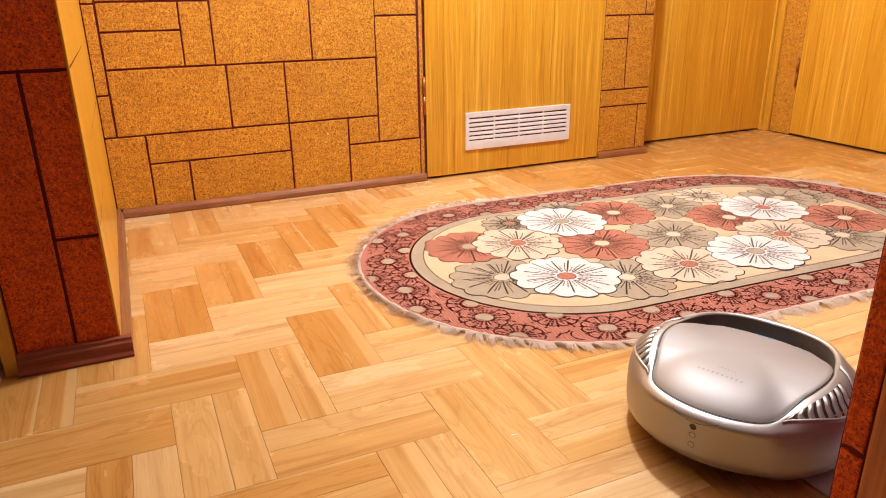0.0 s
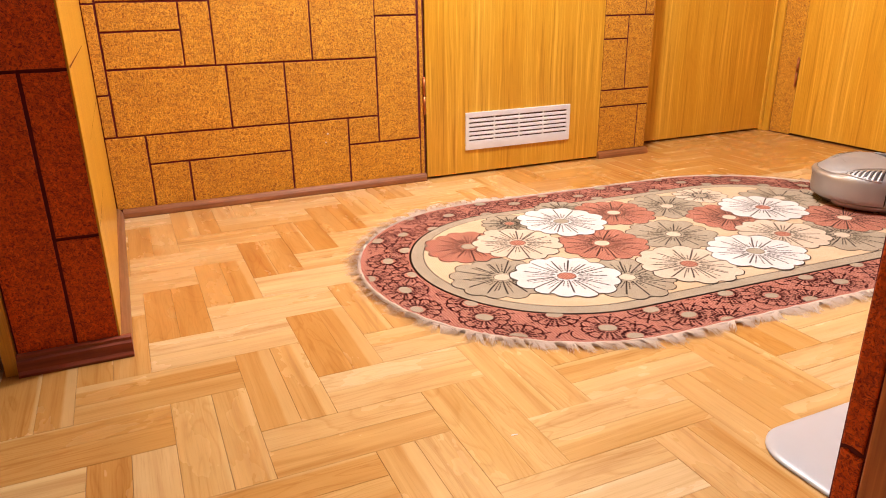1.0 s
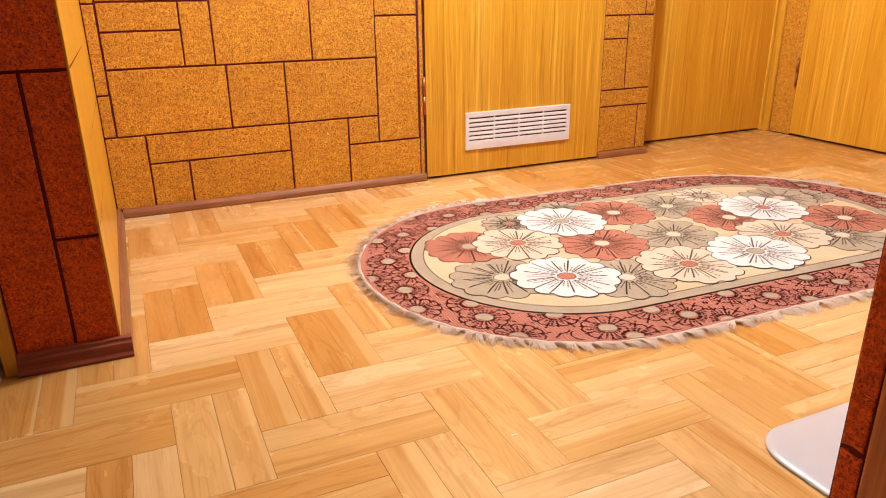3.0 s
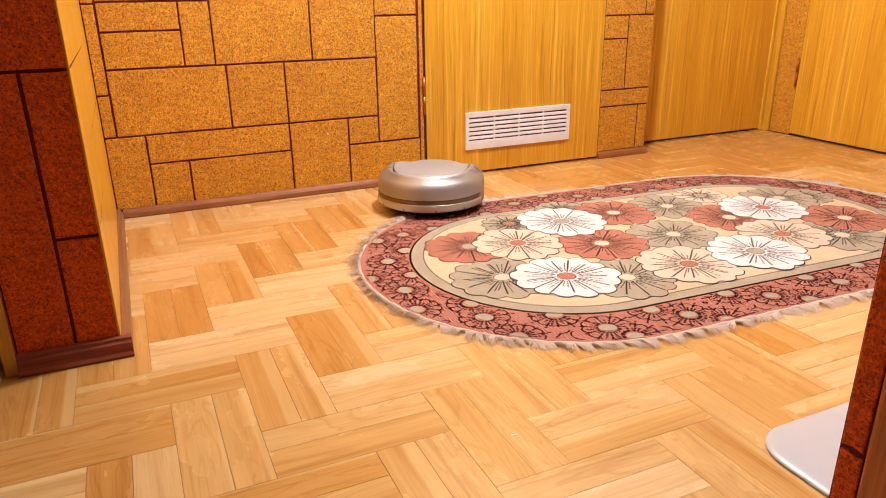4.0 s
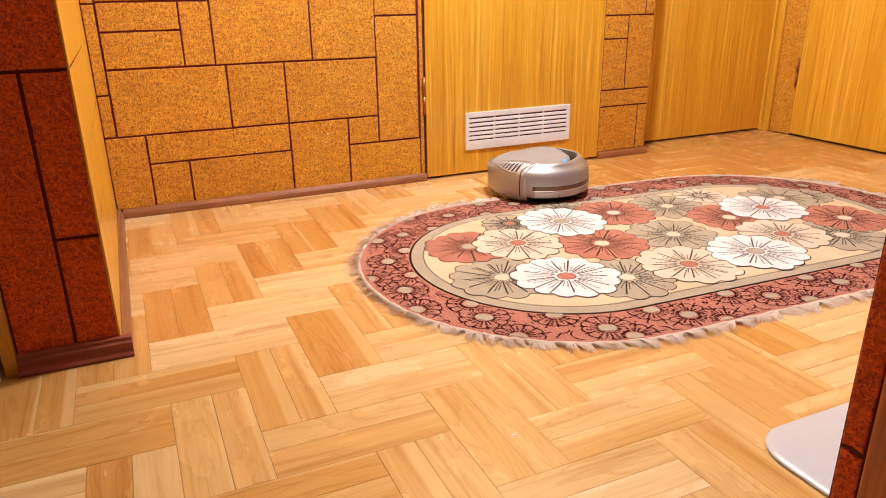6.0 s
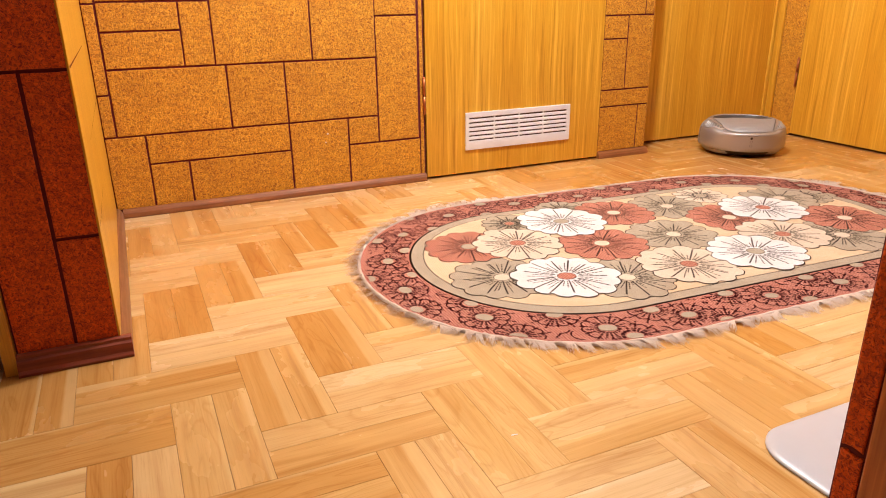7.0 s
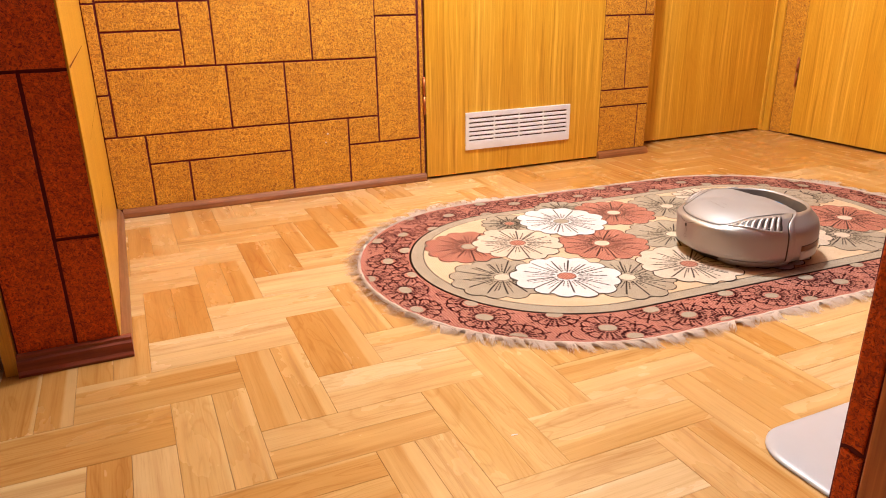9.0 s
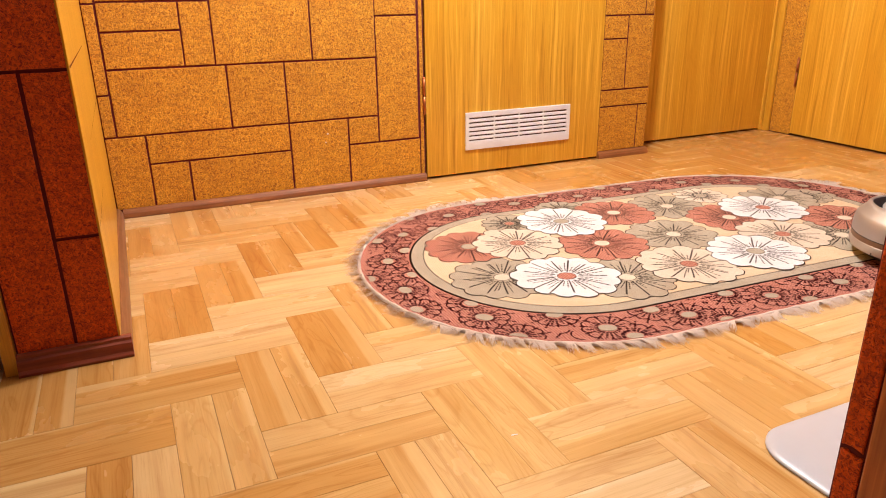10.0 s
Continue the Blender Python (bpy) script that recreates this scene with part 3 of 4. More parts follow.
def build_rug():
    rug = tagged(new("oval_rug"), "oval floral wool rug with rust border and fringe", "rug")
    bm = bmesh.new()
    rings = []
    for grow, z in ((0.0, 0.001), (0.003, 0.003), (0.0, 0.0052), (-0.006, RUG_TOP)):
        rings.append([bm.verts.new((x, y, z)) for x, y in stadium(RUG_R + grow)])
    n = len(rings[0])
    for a, b in zip(rings, rings[1:]):
        for k in range(n):
            bm.faces.new((a[k], a[(k + 1) % n], b[(k + 1) % n], b[k]))
    bm.faces.new(rings[-1])
    part("border", bm, W_RED, rug, "rust wool border with dark stitched flowers")
    part("border_band", prism(bmesh.new(), stadium(0.408), RUG_TOP - 0.002, RUG_TOP + 0.0006), W_DARK, rug, "thin black woven line")
    part("medallion_band", prism(bmesh.new(), stadium(0.402), RUG_TOP - 0.001, RUG_TOP + 0.0012), W_TAUPE, rug, "taupe woven band")
    bm = bmesh.new()
    for p, o in along(stadium(0.368), 0.011):
        t = Vector((-o.y, o.x))
        ribbon(bm, [p, p + t * 0.0075], 0.0022, RUG_TOP + 0.0015)
    part("stitch_line", bm, W_DARK, rug)
    part("field", prism(bmesh.new(), stadium(0.365), RUG_TOP - 0.001, RUG_TOP + 0.0018), W_FIELD, rug, "sand-coloured woven field")
    z = RUG_TOP + 0.0021
    plan = [
        (W_TAUPE, W_SALMON, [(1.065, 1.872), (2.165, 1.68), (1.30, 1.93)]),
        (W_TAUPE, W_CREAM, [(0.828, 1.487), (1.12, 1.345), (1.46, 1.558), (1.643, 1.799), (1.906, 1.331), (2.06, 1.70)]),
        (W_SALMON, W_CREAM, [(1.433, 1.817), (1.217, 1.587), (1.736, 1.61), (2.06, 1.441)]),
        (W_SALMON, W_TAUPE, [(0.851, 1.735)]),
        (W_CREAM, W_SALMON, [(0.995, 1.697), (1.327, 1.346), (1.753, 1.413)]),
        (W_CREAM, W_TAUPE, [(1.834, 1.845)]),
        (W_WHITE, W_SALMON, [(0.981, 1.417), (1.917, 1.639)]),
        (W_WHITE, W_TAUPE, [(1.223, 1.813), (1.562, 1.338)]),
    ]
    for k, (wool, heart, spots) in enumerate(plan):
        for j, at in enumerate(spots):
            r = 0.142 if wool is W_WHITE else 0.137
            d = 0.362 - distance_to_axis(at)
            r = min(r, max(0.092, d + 0.012))
            flower(rug, at, r, wool, heart, z, 13 if wool is not W_SALMON else 14, 0.2 * (j + k), "")
            z += 0.00001
        z += 0.00028
    # border flowers: taupe hearts in three staggered rows, each filling the ground up to its neighbours
    bm = bmesh.new()
    rnd = random.Random(5)
    spots = []
    for r, phase, count in ((0.474, 0.0, 19), (0.418, 0.5, 19), (0.530, 0.5, 19)):
        step = (2 * math.pi * r + 2 * (RUG_B - RUG_A).length) / count
        for p, o in along(stadium(r), step, step * (phase + 0.01))[:count]:
            t = Vector((-o.y, o.x))
            spots.append((p + t * rnd.uniform(-0.025, 0.025) + o * rnd.uniform(-0.008, 0.008), o))
    hearts = np.array([tuple(p) for p, o in spots])

    def mine(k, v):
        d = np.hypot(hearts[:, 0] - v[0], hearts[:, 1] - v[1])
        return d[k] < d.min() + 0.004 and 0.411 < distance_to_axis(v) < 0.537

    for k, (q, o) in enumerate(spots):
        t = Vector((-o.y, o.x))
        size = rnd.uniform(0.85, 1.1)
        ell = [q + t * 0.021 * size * math.cos(s * math.pi / 7) + o * 0.0145 * size * math.sin(s * math.pi / 7) for s in range(14)]
        ell = [v for v in ell if 0.404 < distance_to_axis(v) < 0.540]
        if len(ell) > 6:
            part("flower_heart", prism(bmesh.new(), [(v.x, v.y) for v in ell], RUG_TOP - 0.001, RUG_TOP + 0.0011), W_TAUPE, rug)
        a0 = rnd.uniform(0, 1)
        petals = rnd.choice((11, 12, 13))
        for s in range(petals * 2):
            a = a0 + math.pi * s / petals + rnd.uniform(-0.05, 0.05)
            d = Vector((math.cos(a), math.sin(a)))
            reach = rnd.uniform(0.062, 0.085) if s % 2 else rnd.uniform(0.036, 0.054)
            u = 0.021
            while u < reach:
                e0, e1 = q + d * u, q + d * min(reach, u + 0.009)
                if mine(k, e0) and mine(k, e1):
                    ribbon(bm, [e0, e1], 0.005, RUG_TOP + 0.0006)
                u += 0.0112
        for radius in (0.060, 0.094):
            for s in range(petals):
                a = a0 + 2 * math.pi * s / petals + (math.pi / petals if radius > 0.08 else 0.0)
                wide = math.pi / petals
                arc = [q + Vector((math.cos(a + w * wide), math.sin(a + w * wide))) * radius * (1 - 0.14 * abs(w) ** 2.4) for w in (-1, -0.7, -0.35, 0, 0.35, 0.7, 1)]
                for e0, e1 in zip(arc, arc[1:]):
                    if mine(k, e0) and mine(k, e1):
                        ribbon(bm, [e0, e1], 0.004, RUG_TOP + 0.0008)
    tagged(part("border_stitches", bm, W_MAROON, rug, "dark stitched petals"), kind="stuff")
    # corded edge and fringe
    bm = bmesh.new()
    loop = along(stadium(RUG_R + 0.004), 0.02)
    m = len(loop)
    tube = []
    for k, (p, o) in enumerate(loop):
        rad = 0.0048 + 0.001 * math.sin(k * 1.7)
        tube.append([bm.verts.new((p.x + o.x * rad * math.cos(a), p.y + o.y * rad * math.cos(a), 0.0045 + rad * math.sin(a))) for a in [i * math.pi / 4 for i in range(8)]])
    for k in range(m):
        for i in range(8):
            bm.faces.new((tube[k][i], tube[k][(i + 1) % 8], tube[(k + 1) % m][(i + 1) % 8], tube[(k + 1) % m][i]))
    part("edge_cord", bm, W_FRINGE, rug, "beige corded edge", True)
    bm = bmesh.new()
    rnd = random.Random(9)
    for k, (p, o) in enumerate(along(stadium(RUG_R + 0.001), 0.0006)):
        if k % 22 == 0:
            lean, size = rnd.uniform(-0.6, 0.9), rnd.uniform(0.6, 1.15)
            lift = rnd.choice((0.001, 0.002, 0.003, 0.005, 0.008))
            if o.y > 0.3:
                lift, size = rnd.uniform(0.003, 0.016), size * 1.1
            far = smooth_step(1.05, 1.35, p.x) if o.y > 0.5 else 0.0
            size *= 1 - 0.55 * far
            lift *= 1 - 0.85 * far
        t = Vector((-o.y, o.x))
        d = (o + t * (lean + rnd.uniform(-0.3, 0.3) + 0.4 * math.sin(k * 0.004))).normalized()
        long = 0.044 * size * rnd.uniform(0.55, 1.1)
        w = Vector((-d.y, d.x)) * rnd.uniform(0.0007, 0.0012)
        curl = rnd.uniform(-0.010, 0.010)
        pts = []
        for s in (0.0, 0.3, 0.6, 0.85, 1.0):
            c = p + d * long * s + t * curl * s * s
            zz = 0.0065 + lift * math.sin(min(1, s * 1.15) * math.pi * 0.8) - 0.006 * s + rnd.uniform(0, 0.0012)
            pts.append((c, max(0.0005, zz), w * (1 - 0.85 * s)))
        vs = [(bm.verts.new((c.x - v.x, c.y - v.y, zz)), bm.verts.new((c.x + v.x, c.y + v.y, zz + 0.0004))) for c, zz, v in pts]
        for a, b in zip(vs, vs[1:]):
            bm.faces.new((a[0], a[1], b[1], b[0]))
    tagged(part("fringe", bm, W_FRINGE, rug, "tousled beige wool fringe"), kind="stuff")
    return rug


def distance_to_axis(p):
    p = Vector(p)
    d = RUG_B - RUG_A
    s = max(0.0, min(1.0, (p - RUG_A).dot(d) / d.length_squared))
    return (p - (RUG_A + d * s)).length


build_rug()


# ---- robot vacuum ----
# outline of the shell: radius and height from the skirt up to the shoulder
SHELL = [(0.1775, 0.0305), (0.1828, 0.034), (0.1845, 0.048), (0.185, 0.068), (0.1848, 0.087), (0.1832, 0.102), (0.1792, 0.114), (0.1722, 0.1235), (0.1625, 0.1305)]


LID = [(0, 0.108), (40, 0.121), (65, 0.128), (95, 0.131), (115, 0.134), (128, 0.140), (136, 0.150), (142, 0.161), (147, 0.1685), (160, 0.1710), (180, 0.1715)]


def lid_radius(theta):
    a = math.degrees(abs(theta))
    ks = [abs(a + d) if a + d <= 180 else 360 - a - d for d in (-6, -4, -2, 0, 2, 4, 6)]
    return float(np.mean(np.interp(ks, [p[0] for p in LID], [p[1] for p in LID])))


def shell_point(theta, u):
    """A point on the shell's side; u runs 0 to 1 from skirt to shoulder."""
    k = u * (len(SHELL) - 1)
    i = min(int(k), len(SHELL) - 2)
    f = k - i
    r = SHELL[i][0] * (1 - f) + SHELL[i + 1][0] * f
    z = SHELL[i][1] * (1 - f) + SHELL[i + 1][1] * f
    # the back of the shell sits lower than the front and carries the lid further out
    r += smooth_step(0.45, 1.0, u) * max(0.0, lid_radius(theta) + 0.0075 - 0.1625)
    z -= 0.016 * smooth_step(0.5, 1.0, u) * smooth_step(2.1, 2.62, abs(theta))
    return Vector((r * math.cos(theta), r * math.sin(theta), z))


def at(r, z, t):
    return Vector((r * math.cos(t), r * math.sin(t), z))


def rim(t):   # 1 where the carrying rim stands up, 0 at the back
    return 1 - smooth_step(1.65, 2.6, abs(t))


def base_z(t):
    return shell_point(t, 1.0).z


def lid_gap(t):
    return lid_radius(t) + 0.0022 + (0.024 * (1 - smooth_step(0.6, 1.35, abs(t))))


RIM_RINGS = ((0.78, 0.0085, 0.0085), (0.55, 0.0138, 0.0128), (0.32, 0.0156, 0.0150), (0.13, 0.0150, 0.0158), (0.0, 0.0120, 0.0160))


def rim_point(t, k):
    """The rolled rim between shoulder and lid; side 0 at the open recess, 1 where the lid lies flush."""
    f, up, up2 = RIM_RINGS[k]
    flush = smooth_step(0.85, 1.45, abs(t))
    e = max(0.1625, lid_radius(t) + 0.0075)
    r = lid_gap(t) + (e - lid_gap(t)) * f
    return at(r, base_z(t) + (up + (up2 - up) * flush) * rim(t) + 0.0015 * (1 - f) * (1 - rim(t)), t)


def skin(theta, k, out=0.0):
    """A point on the whole outer skin, k = 0 at the skirt, 8 at the shoulder, 12 near the lid; out lifts it off."""
    def on(j):
        j = max(0, min(12, j))
        return shell_point(theta, j / 8) if j <= 8 else rim_point(theta, j - 9)
    i = min(int(k), 11)
    a, b = on(i), on(i + 1)
    lo, hi = on(i - 1) if i else a, on(i + 2) if i < 11 else b
    f = k - i
    along_skin = (b - lo) * (1 - f) + (hi - a) * f
    ray = Vector((math.cos(theta), math.sin(theta), 0))
    dr, dz = along_skin.dot(ray), along_skin.z
    ln = math.hypot(dr, dz)
    return a.lerp(b, f) + (ray * dz - Vector((0, 0, 1)) * dr) * (out / ln)


def build_robot():
    robot = tagged(new("robot_vacuum"), "round silver robot vacuum cleaner driving over the floor", "robot vacuum")
    N = 112
    th = [-math.pi + 2 * math.pi * k / N for k in range(N)]
    bm = bmesh.new()
    rings = [[bm.verts.new(shell_point(t, k / (len(SHELL) - 1))) for t in th] for k in range(len(SHELL))]

    for k in range(5):
        rings.append([bm.verts.new(rim_point(t, k)) for t in th])
    for inset, drop in ((0.002, 0.018), (0.008, 0.036)):
        rings.append([bm.verts.new(at(lid_gap(t) - inset, base_z(t) - drop, t)) for t in th])
    rings.append([bm.verts.new(at(0.02, 0.085, t)) for t in th])
    deep = len(rings) - 4
    for j, (a, b) in enumerate(zip(rings, rings[1:])):
        for k in range(N):
            bm.faces.new((a[k], a[(k + 1) % N], b[(k + 1) % N], b[k])).material_index = 1 if j >= deep else 0
    bm.faces.new(rings[-1]).material_index = 1
    bm.faces.new(rings[0][::-1]).material_index = 1
    part("shell", bm, [SILVER, RECESS], robot, "silver painted plastic shell", True)

    # tapered base ring on either side, behind the band
    for s in (-1, 1):
        bm = bmesh.new()
        cols = []
        for k in range(25):
            f = k / 24
            t = s * radians(84 + 70 * f)
            deep_in = 0.012 * smooth_step(0.7, 1.0, f)
            cols.append([bm.verts.new(at(r - deep_in, z, t)) for r, z in ((0.152, 0.0085), (0.159, 0.010), (0.167, 0.017), (0.172, 0.025), (0.173, 0.0275), (0.160, 0.0285))])
        for a, b in zip(cols, cols[1:]):
            for k in range(5):
                bm.faces.new((a[k], b[k], b[k + 1], a[k + 1]))
        bm.faces.new(cols[0])
        bm.faces.new(cols[-1][::-1])
        bmesh.ops.recalc_face_normals(bm, faces=bm.faces[:])
        part("base_ring", bm, SILVER, robot, "tapered silver base ring", True)
    bm = bmesh.new()
    rr = [[bm.verts.new(at(r, z, t)) for t in th] for r, z in ((0.150, 0.0105), (0.160, 0.020), (0.170, 0.032))]
    for a, b in zip(rr, rr[1:]):
        for k in range(N):
            bm.faces.new((a[k], a[(k + 1) % N], b[(k + 1) % N], b[k]))
    part("groove", bm, BLACK, robot, "dark groove above the base ring")

    # dark chassis under the skirt and the wheels
    bm = bmesh.new()
    lo = [bm.verts.new((0.146 * math.cos(t), 0.146 * math.sin(t), 0.009)) for t in th]
    hi = [bm.verts.new((0.152 * math.cos(t), 0.152 * math.sin(t), 0.0115)) for t in th]
    for k in range(N):
        bm.faces.new((lo[k], lo[(k + 1) % N], hi[(k + 1) % N], hi[k]))
    bm.faces.new(lo[::-1])
    part("chassis", bm, BLACK, robot, "black plastic underside")
    for x, y in ((0.0, 0.12), (0.0, -0.12), (-0.12, 0.0)):
        bm = bmesh.new()
        bmesh.ops.create_cone(bm, cap_ends=True, segments=24, radius1=0.014, radius2=0.014, depth=0.02, matrix=Matrix.Translation((x, y, 0.014)) @ Matrix.Rotation(math.pi / 2, 4, "X"))
        part("wheel", bm, BLACK, robot, "black rubber wheel", True)

    # lid
    def lid_z(x, y, t, s):
        edge = base_z(t) + 0.0024 + 0.0148 * rim(t) - 0.016 * (1 - smooth_step(0.75, 1.55, abs(t)))
        power = 2.1 + 2.6 * smooth_step(2.0, 2.7, abs(t))
        return 0.1455 + (edge - 0.1455) * s ** power - 52.0 * max(0.0, x - 0.093) ** 2

    bm = bmesh.new()
    M = 18
    grid = []
    for j in range(M):
        s = (j + 1) / M
        row = []
        for t in th:
            r = lid_radius(t) * s
            x, y = r * math.cos(t), r * math.sin(t)
            row.append(bm.verts.new((x, y, lid_z(x, y, t, s))))
        grid.append(row)
    for drop, ins in ((0.0018, -0.0010), (0.022, -0.0005)):
        row = []
        for t in th:
            r = lid_radius(t) - ins
            x, y = r * math.cos(t), r * math.sin(t)
            row.append(bm.verts.new((x, y, lid_z(x, y, t, 1.0) - drop)))
        grid.append(row)
    mid = bm.verts.new((0, 0, 0.1455))
    for k in range(N):
        bm.faces.new((mid, grid[0][k], grid[0][(k + 1) % N]))
    for a, b in zip(grid, grid[1:]):
        for k in range(N):
            bm.faces.new((a[k], b[k], b[(k + 1) % N], a[(k + 1) % N]))
    lid = part("lid", bm, LID_SILVER, robot, "flat silver lid", True)
    bm = bmesh.new()
    for k in range(N):
        t0, t1 = th[k], th[(k + 1) % N]
        if abs(t0) > 1.45 and abs(t1) > 1.45:
            quad = []
            for t, e in ((t0, 0.0), (t1, 0.0), (t1, 0.0018), (t0, 0.0018)):
                r = lid_radius(t) + e
                quad.append(bm.verts.new(at(r, lid_z(r * math.cos(t), r * math.sin(t), t, 1.0) + 0.0006 - e * 0.1, t)))
            bm.faces.new(quad)
    part("lid_seam", bm, BLACK, robot, "dark lid seam")
    def on_lid(x, y):
        t = math.atan2(y, x)
        return lid_z(x, y, t, min(1.0, math.hypot(x, y) / lid_radius(t)))

    # lettering, unreadable: faint bars
    bm = bmesh.new()
    for x, y0, n, w, tall in ((-0.101, 0.004, 10, 0.0056, 0.0052), (-0.080, 0.0, 6, 0.0040, 0.0030)):
        for k in range(n):
            y = y0 + (k - n / 2) * w * 1.35
            cs = [(x, y), (x + tall, y), (x + tall, y + w * 0.62), (x, y + w * 0.62)]
            bm.faces.new([bm.verts.new((a, b, on_lid(a, b) + 0.0005)) for a, b in cs])
    part("lettering", bm, GREY_PRINT, lid, "faint grey lettering")
    # display on the lid's front slope
    bm = bmesh.new()
    rows = []
    for i in range(7):
        a = math.pi * (i + 0.12) / 6.24
        x, half = 0.1005 - 0.0058 * math.cos(a), 0.019 * math.sin(a)
        rows.append([bm.verts.new((x - 0.6 * y * y, y, on_lid(x - 0.6 * y * y, y) + 0.0008)) for y in [(-1 + j / 4) * half for j in range(9)]])
    for a, b in zip(rows, rows[1:]):
        for k in range(8):
            bm.faces.new((a[k], b[k], b[k + 1], a[k + 1]))
    part("display", bm, DISPLAY, lid, "lit blue display")

    def strip(name, t0, t1, k0, k1, out, mats, label="", n=40, rise=0.0, sweep=0.0):
        """A band laid on the skin from angle t0 to t1 and step k0 to k1; its upper end may sweep forward."""
        b2 = bmesh.new()
        cols = []
        for k in range(n + 1):
            t = t0 + (t1 - t0) * k / n
            line = [(k0, -0.001)] + [(k0 + (k1 - k0) * i / 20, out + rise * math.sin(math.pi * k / n if sweep else math.pi * i / 20)) for i in range(21)] + [(k1, -0.001)]
            cols.append([b2.verts.new(skin(t - math.copysign(sweep, t) * smooth_step(6.5, 12.0, kk), kk, o)) for kk, o in line])
        for a, b in zip(cols, cols[1:]):
            for i in range(22):
                b2.faces.new((a[i], b[i], b[i + 1], a[i + 1]))
        b2.faces.new(cols[0][::-1])
        b2.faces.new(cols[-1])
        bmesh.ops.recalc_face_normals(b2, faces=b2.faces[:])
        return part(name, b2, mats, robot, label, True)

    q = radians(77)
    strip("bumper", -q, q, 0.45, 2.4, 0.0028, RIM_SILVER, "silver front bumper lip", rise=0.0012)
    # slot lies flush: a black line and brown strip paint its inner shade
    strip("slot_shade", -q, q, 3.08, 3.18, 0.0008, BLACK, "")
    strip("sensor_strip", -q, q, 2.4, 3.1, 0.0005, SENSOR, "sensor strip in the slot's shaded brown")
    for a in (-48, -17, 17, 48):
        strip("screw_hole", radians(a - 0.7), radians(a + 0.7), 1.1, 1.4, 0.0042, BLACK, "", 4)

    def vent_edges(f):
        """Lower and upper skin step of the side vent, f from the band to its pointed rear end."""
        lo = 6.2 + 1.9 * f ** 1.6
        return lo, max(lo + 0.06, 10.7 - 0.8 * f - 1.3 * f ** 4)

    def vent_angle(f, g=0.0):
        return radians(96.5 + 43 * f - 5.0 * (1 - f) * g)

    for s in (-1, 1):
        a, b, c = s * radians(84.5), s * radians(90.5), s * radians(91.7)
        strip("side_band", min(a, b), max(a, b), 0.0, 11.6, 0.0006, SILVER, "raised silver side band", 8, 0.0018, radians(17))
        strip("side_seam", min(b, c), max(b, c), 0.0, 11.6, 0.0004, BLACK, "", 4, 0.0, radians(17))
        # louvred vent behind the band, its gap shade a black patch, with a bright lower lip
        b2 = bmesh.new()
        n = 28
        cols = []
        for k in range(n + 1):
            f = k / n
            lo, hi = vent_edges(f)
            cols.append([b2.verts.new(skin(s * vent_angle(f, g), lo + (hi - lo) * g, 0.0005)) for g in (0, 0.2, 0.4, 0.6, 0.8, 1)])
        for a2, c2 in zip(cols, cols[1:]):
            for i in range(5):
                b2.faces.new((a2[i], c2[i], c2[i + 1], a2[i + 1]))
        bmesh.ops.recalc_face_normals(b2, faces=b2.faces[:])
        vent_part = part("side_vent", b2, BLACK, robot, "dark louvred side vent", True)
        for j in range(8):
            b3 = bmesh.new()
            cols = []
            for i in range(9):
                g = i / 8
                f = (j + 0.35) / 8.3 + 0.045 * g * (1 - g) - 0.03 * g
                lo, hi = vent_edges(f)
                k = lo + (hi - lo) * (0.02 + 0.96 * g)
                swell = 0.0038 * (0.35 + 0.65 * math.sin(math.pi * g)) * (1 - 0.4 * j / 8)
                cols.append([b3.verts.new(skin(s * vent_angle(f + d, g), k, 0.0004 + swell * o)) for d, o in ((0.0, 0.0), (0.016, 0.75), (0.04, 1.0), (0.066, 0.7), (0.079, 0.0))])
            for a3, c3 in zip(cols, cols[1:]):
                for i in range(4):
                    b3.faces.new((a3[i], c3[i], c3[i + 1], a3[i + 1]))
            bmesh.ops.recalc_face_normals(b3, faces=b3.faces[:])
            part("louvre", b3, SILVER, vent_part, "", True)

        def lip(name, line, mats):
            b4 = bmesh.new()
            cols = [[b4.verts.new(skin(s * t, k + dk, o)) for dk, o in ((-0.5, 0.0), (-0.26, 0.0026), (-0.08, 0.0034), (0.1, 0.0004))] for t, k in line]
            for a2, c2 in zip(cols, cols[1:]):
                for i in range(3):
                    b4.faces.new((a2[i], c2[i], c2[i + 1], a2[i + 1]))
            bmesh.ops.recalc_face_normals(b4, faces=b4.faces[:])
            part(name, b4, mats, vent_part, "", True)

        lip("vent_lip", [(vent_angle(f / 30) + 0.02 * (f == 30), vent_edges(f / 30)[0]) for f in range(31)], SILVER)

    # buttons on the back, and the round latch line above them
    for k, u in enumerate((0.56, 0.44, 0.33)):
        b2 = bmesh.new()
        c = skin(math.pi, u * 8)
        for r0, r1, m, o in ((0.0, 0.0044, 1 if k == 0 else 0, 0.0012), (0.0044, 0.0053, 1, 0.0009)):
            pts = lambda r: [c + Vector((-o, r * math.cos(i * math.pi / 8), r * math.sin(i * math.pi / 8))) for i in range(16)]
            outer = [b2.verts.new(v) for v in pts(r1)]
            if r0 == 0:
                b2.faces.new(outer[::-1]).material_index = m
            else:
                inner = [b2.verts.new(v) for v in pts(r0)]
                for i in range(16):
                    b2.faces.new((outer[i], inner[i], inner[(i + 1) % 16], outer[(i + 1) % 16])).material_index = m
        part("button", b2, [SILVER, BLACK], robot, "small round button")
    b2 = bmesh.new()
    last = None
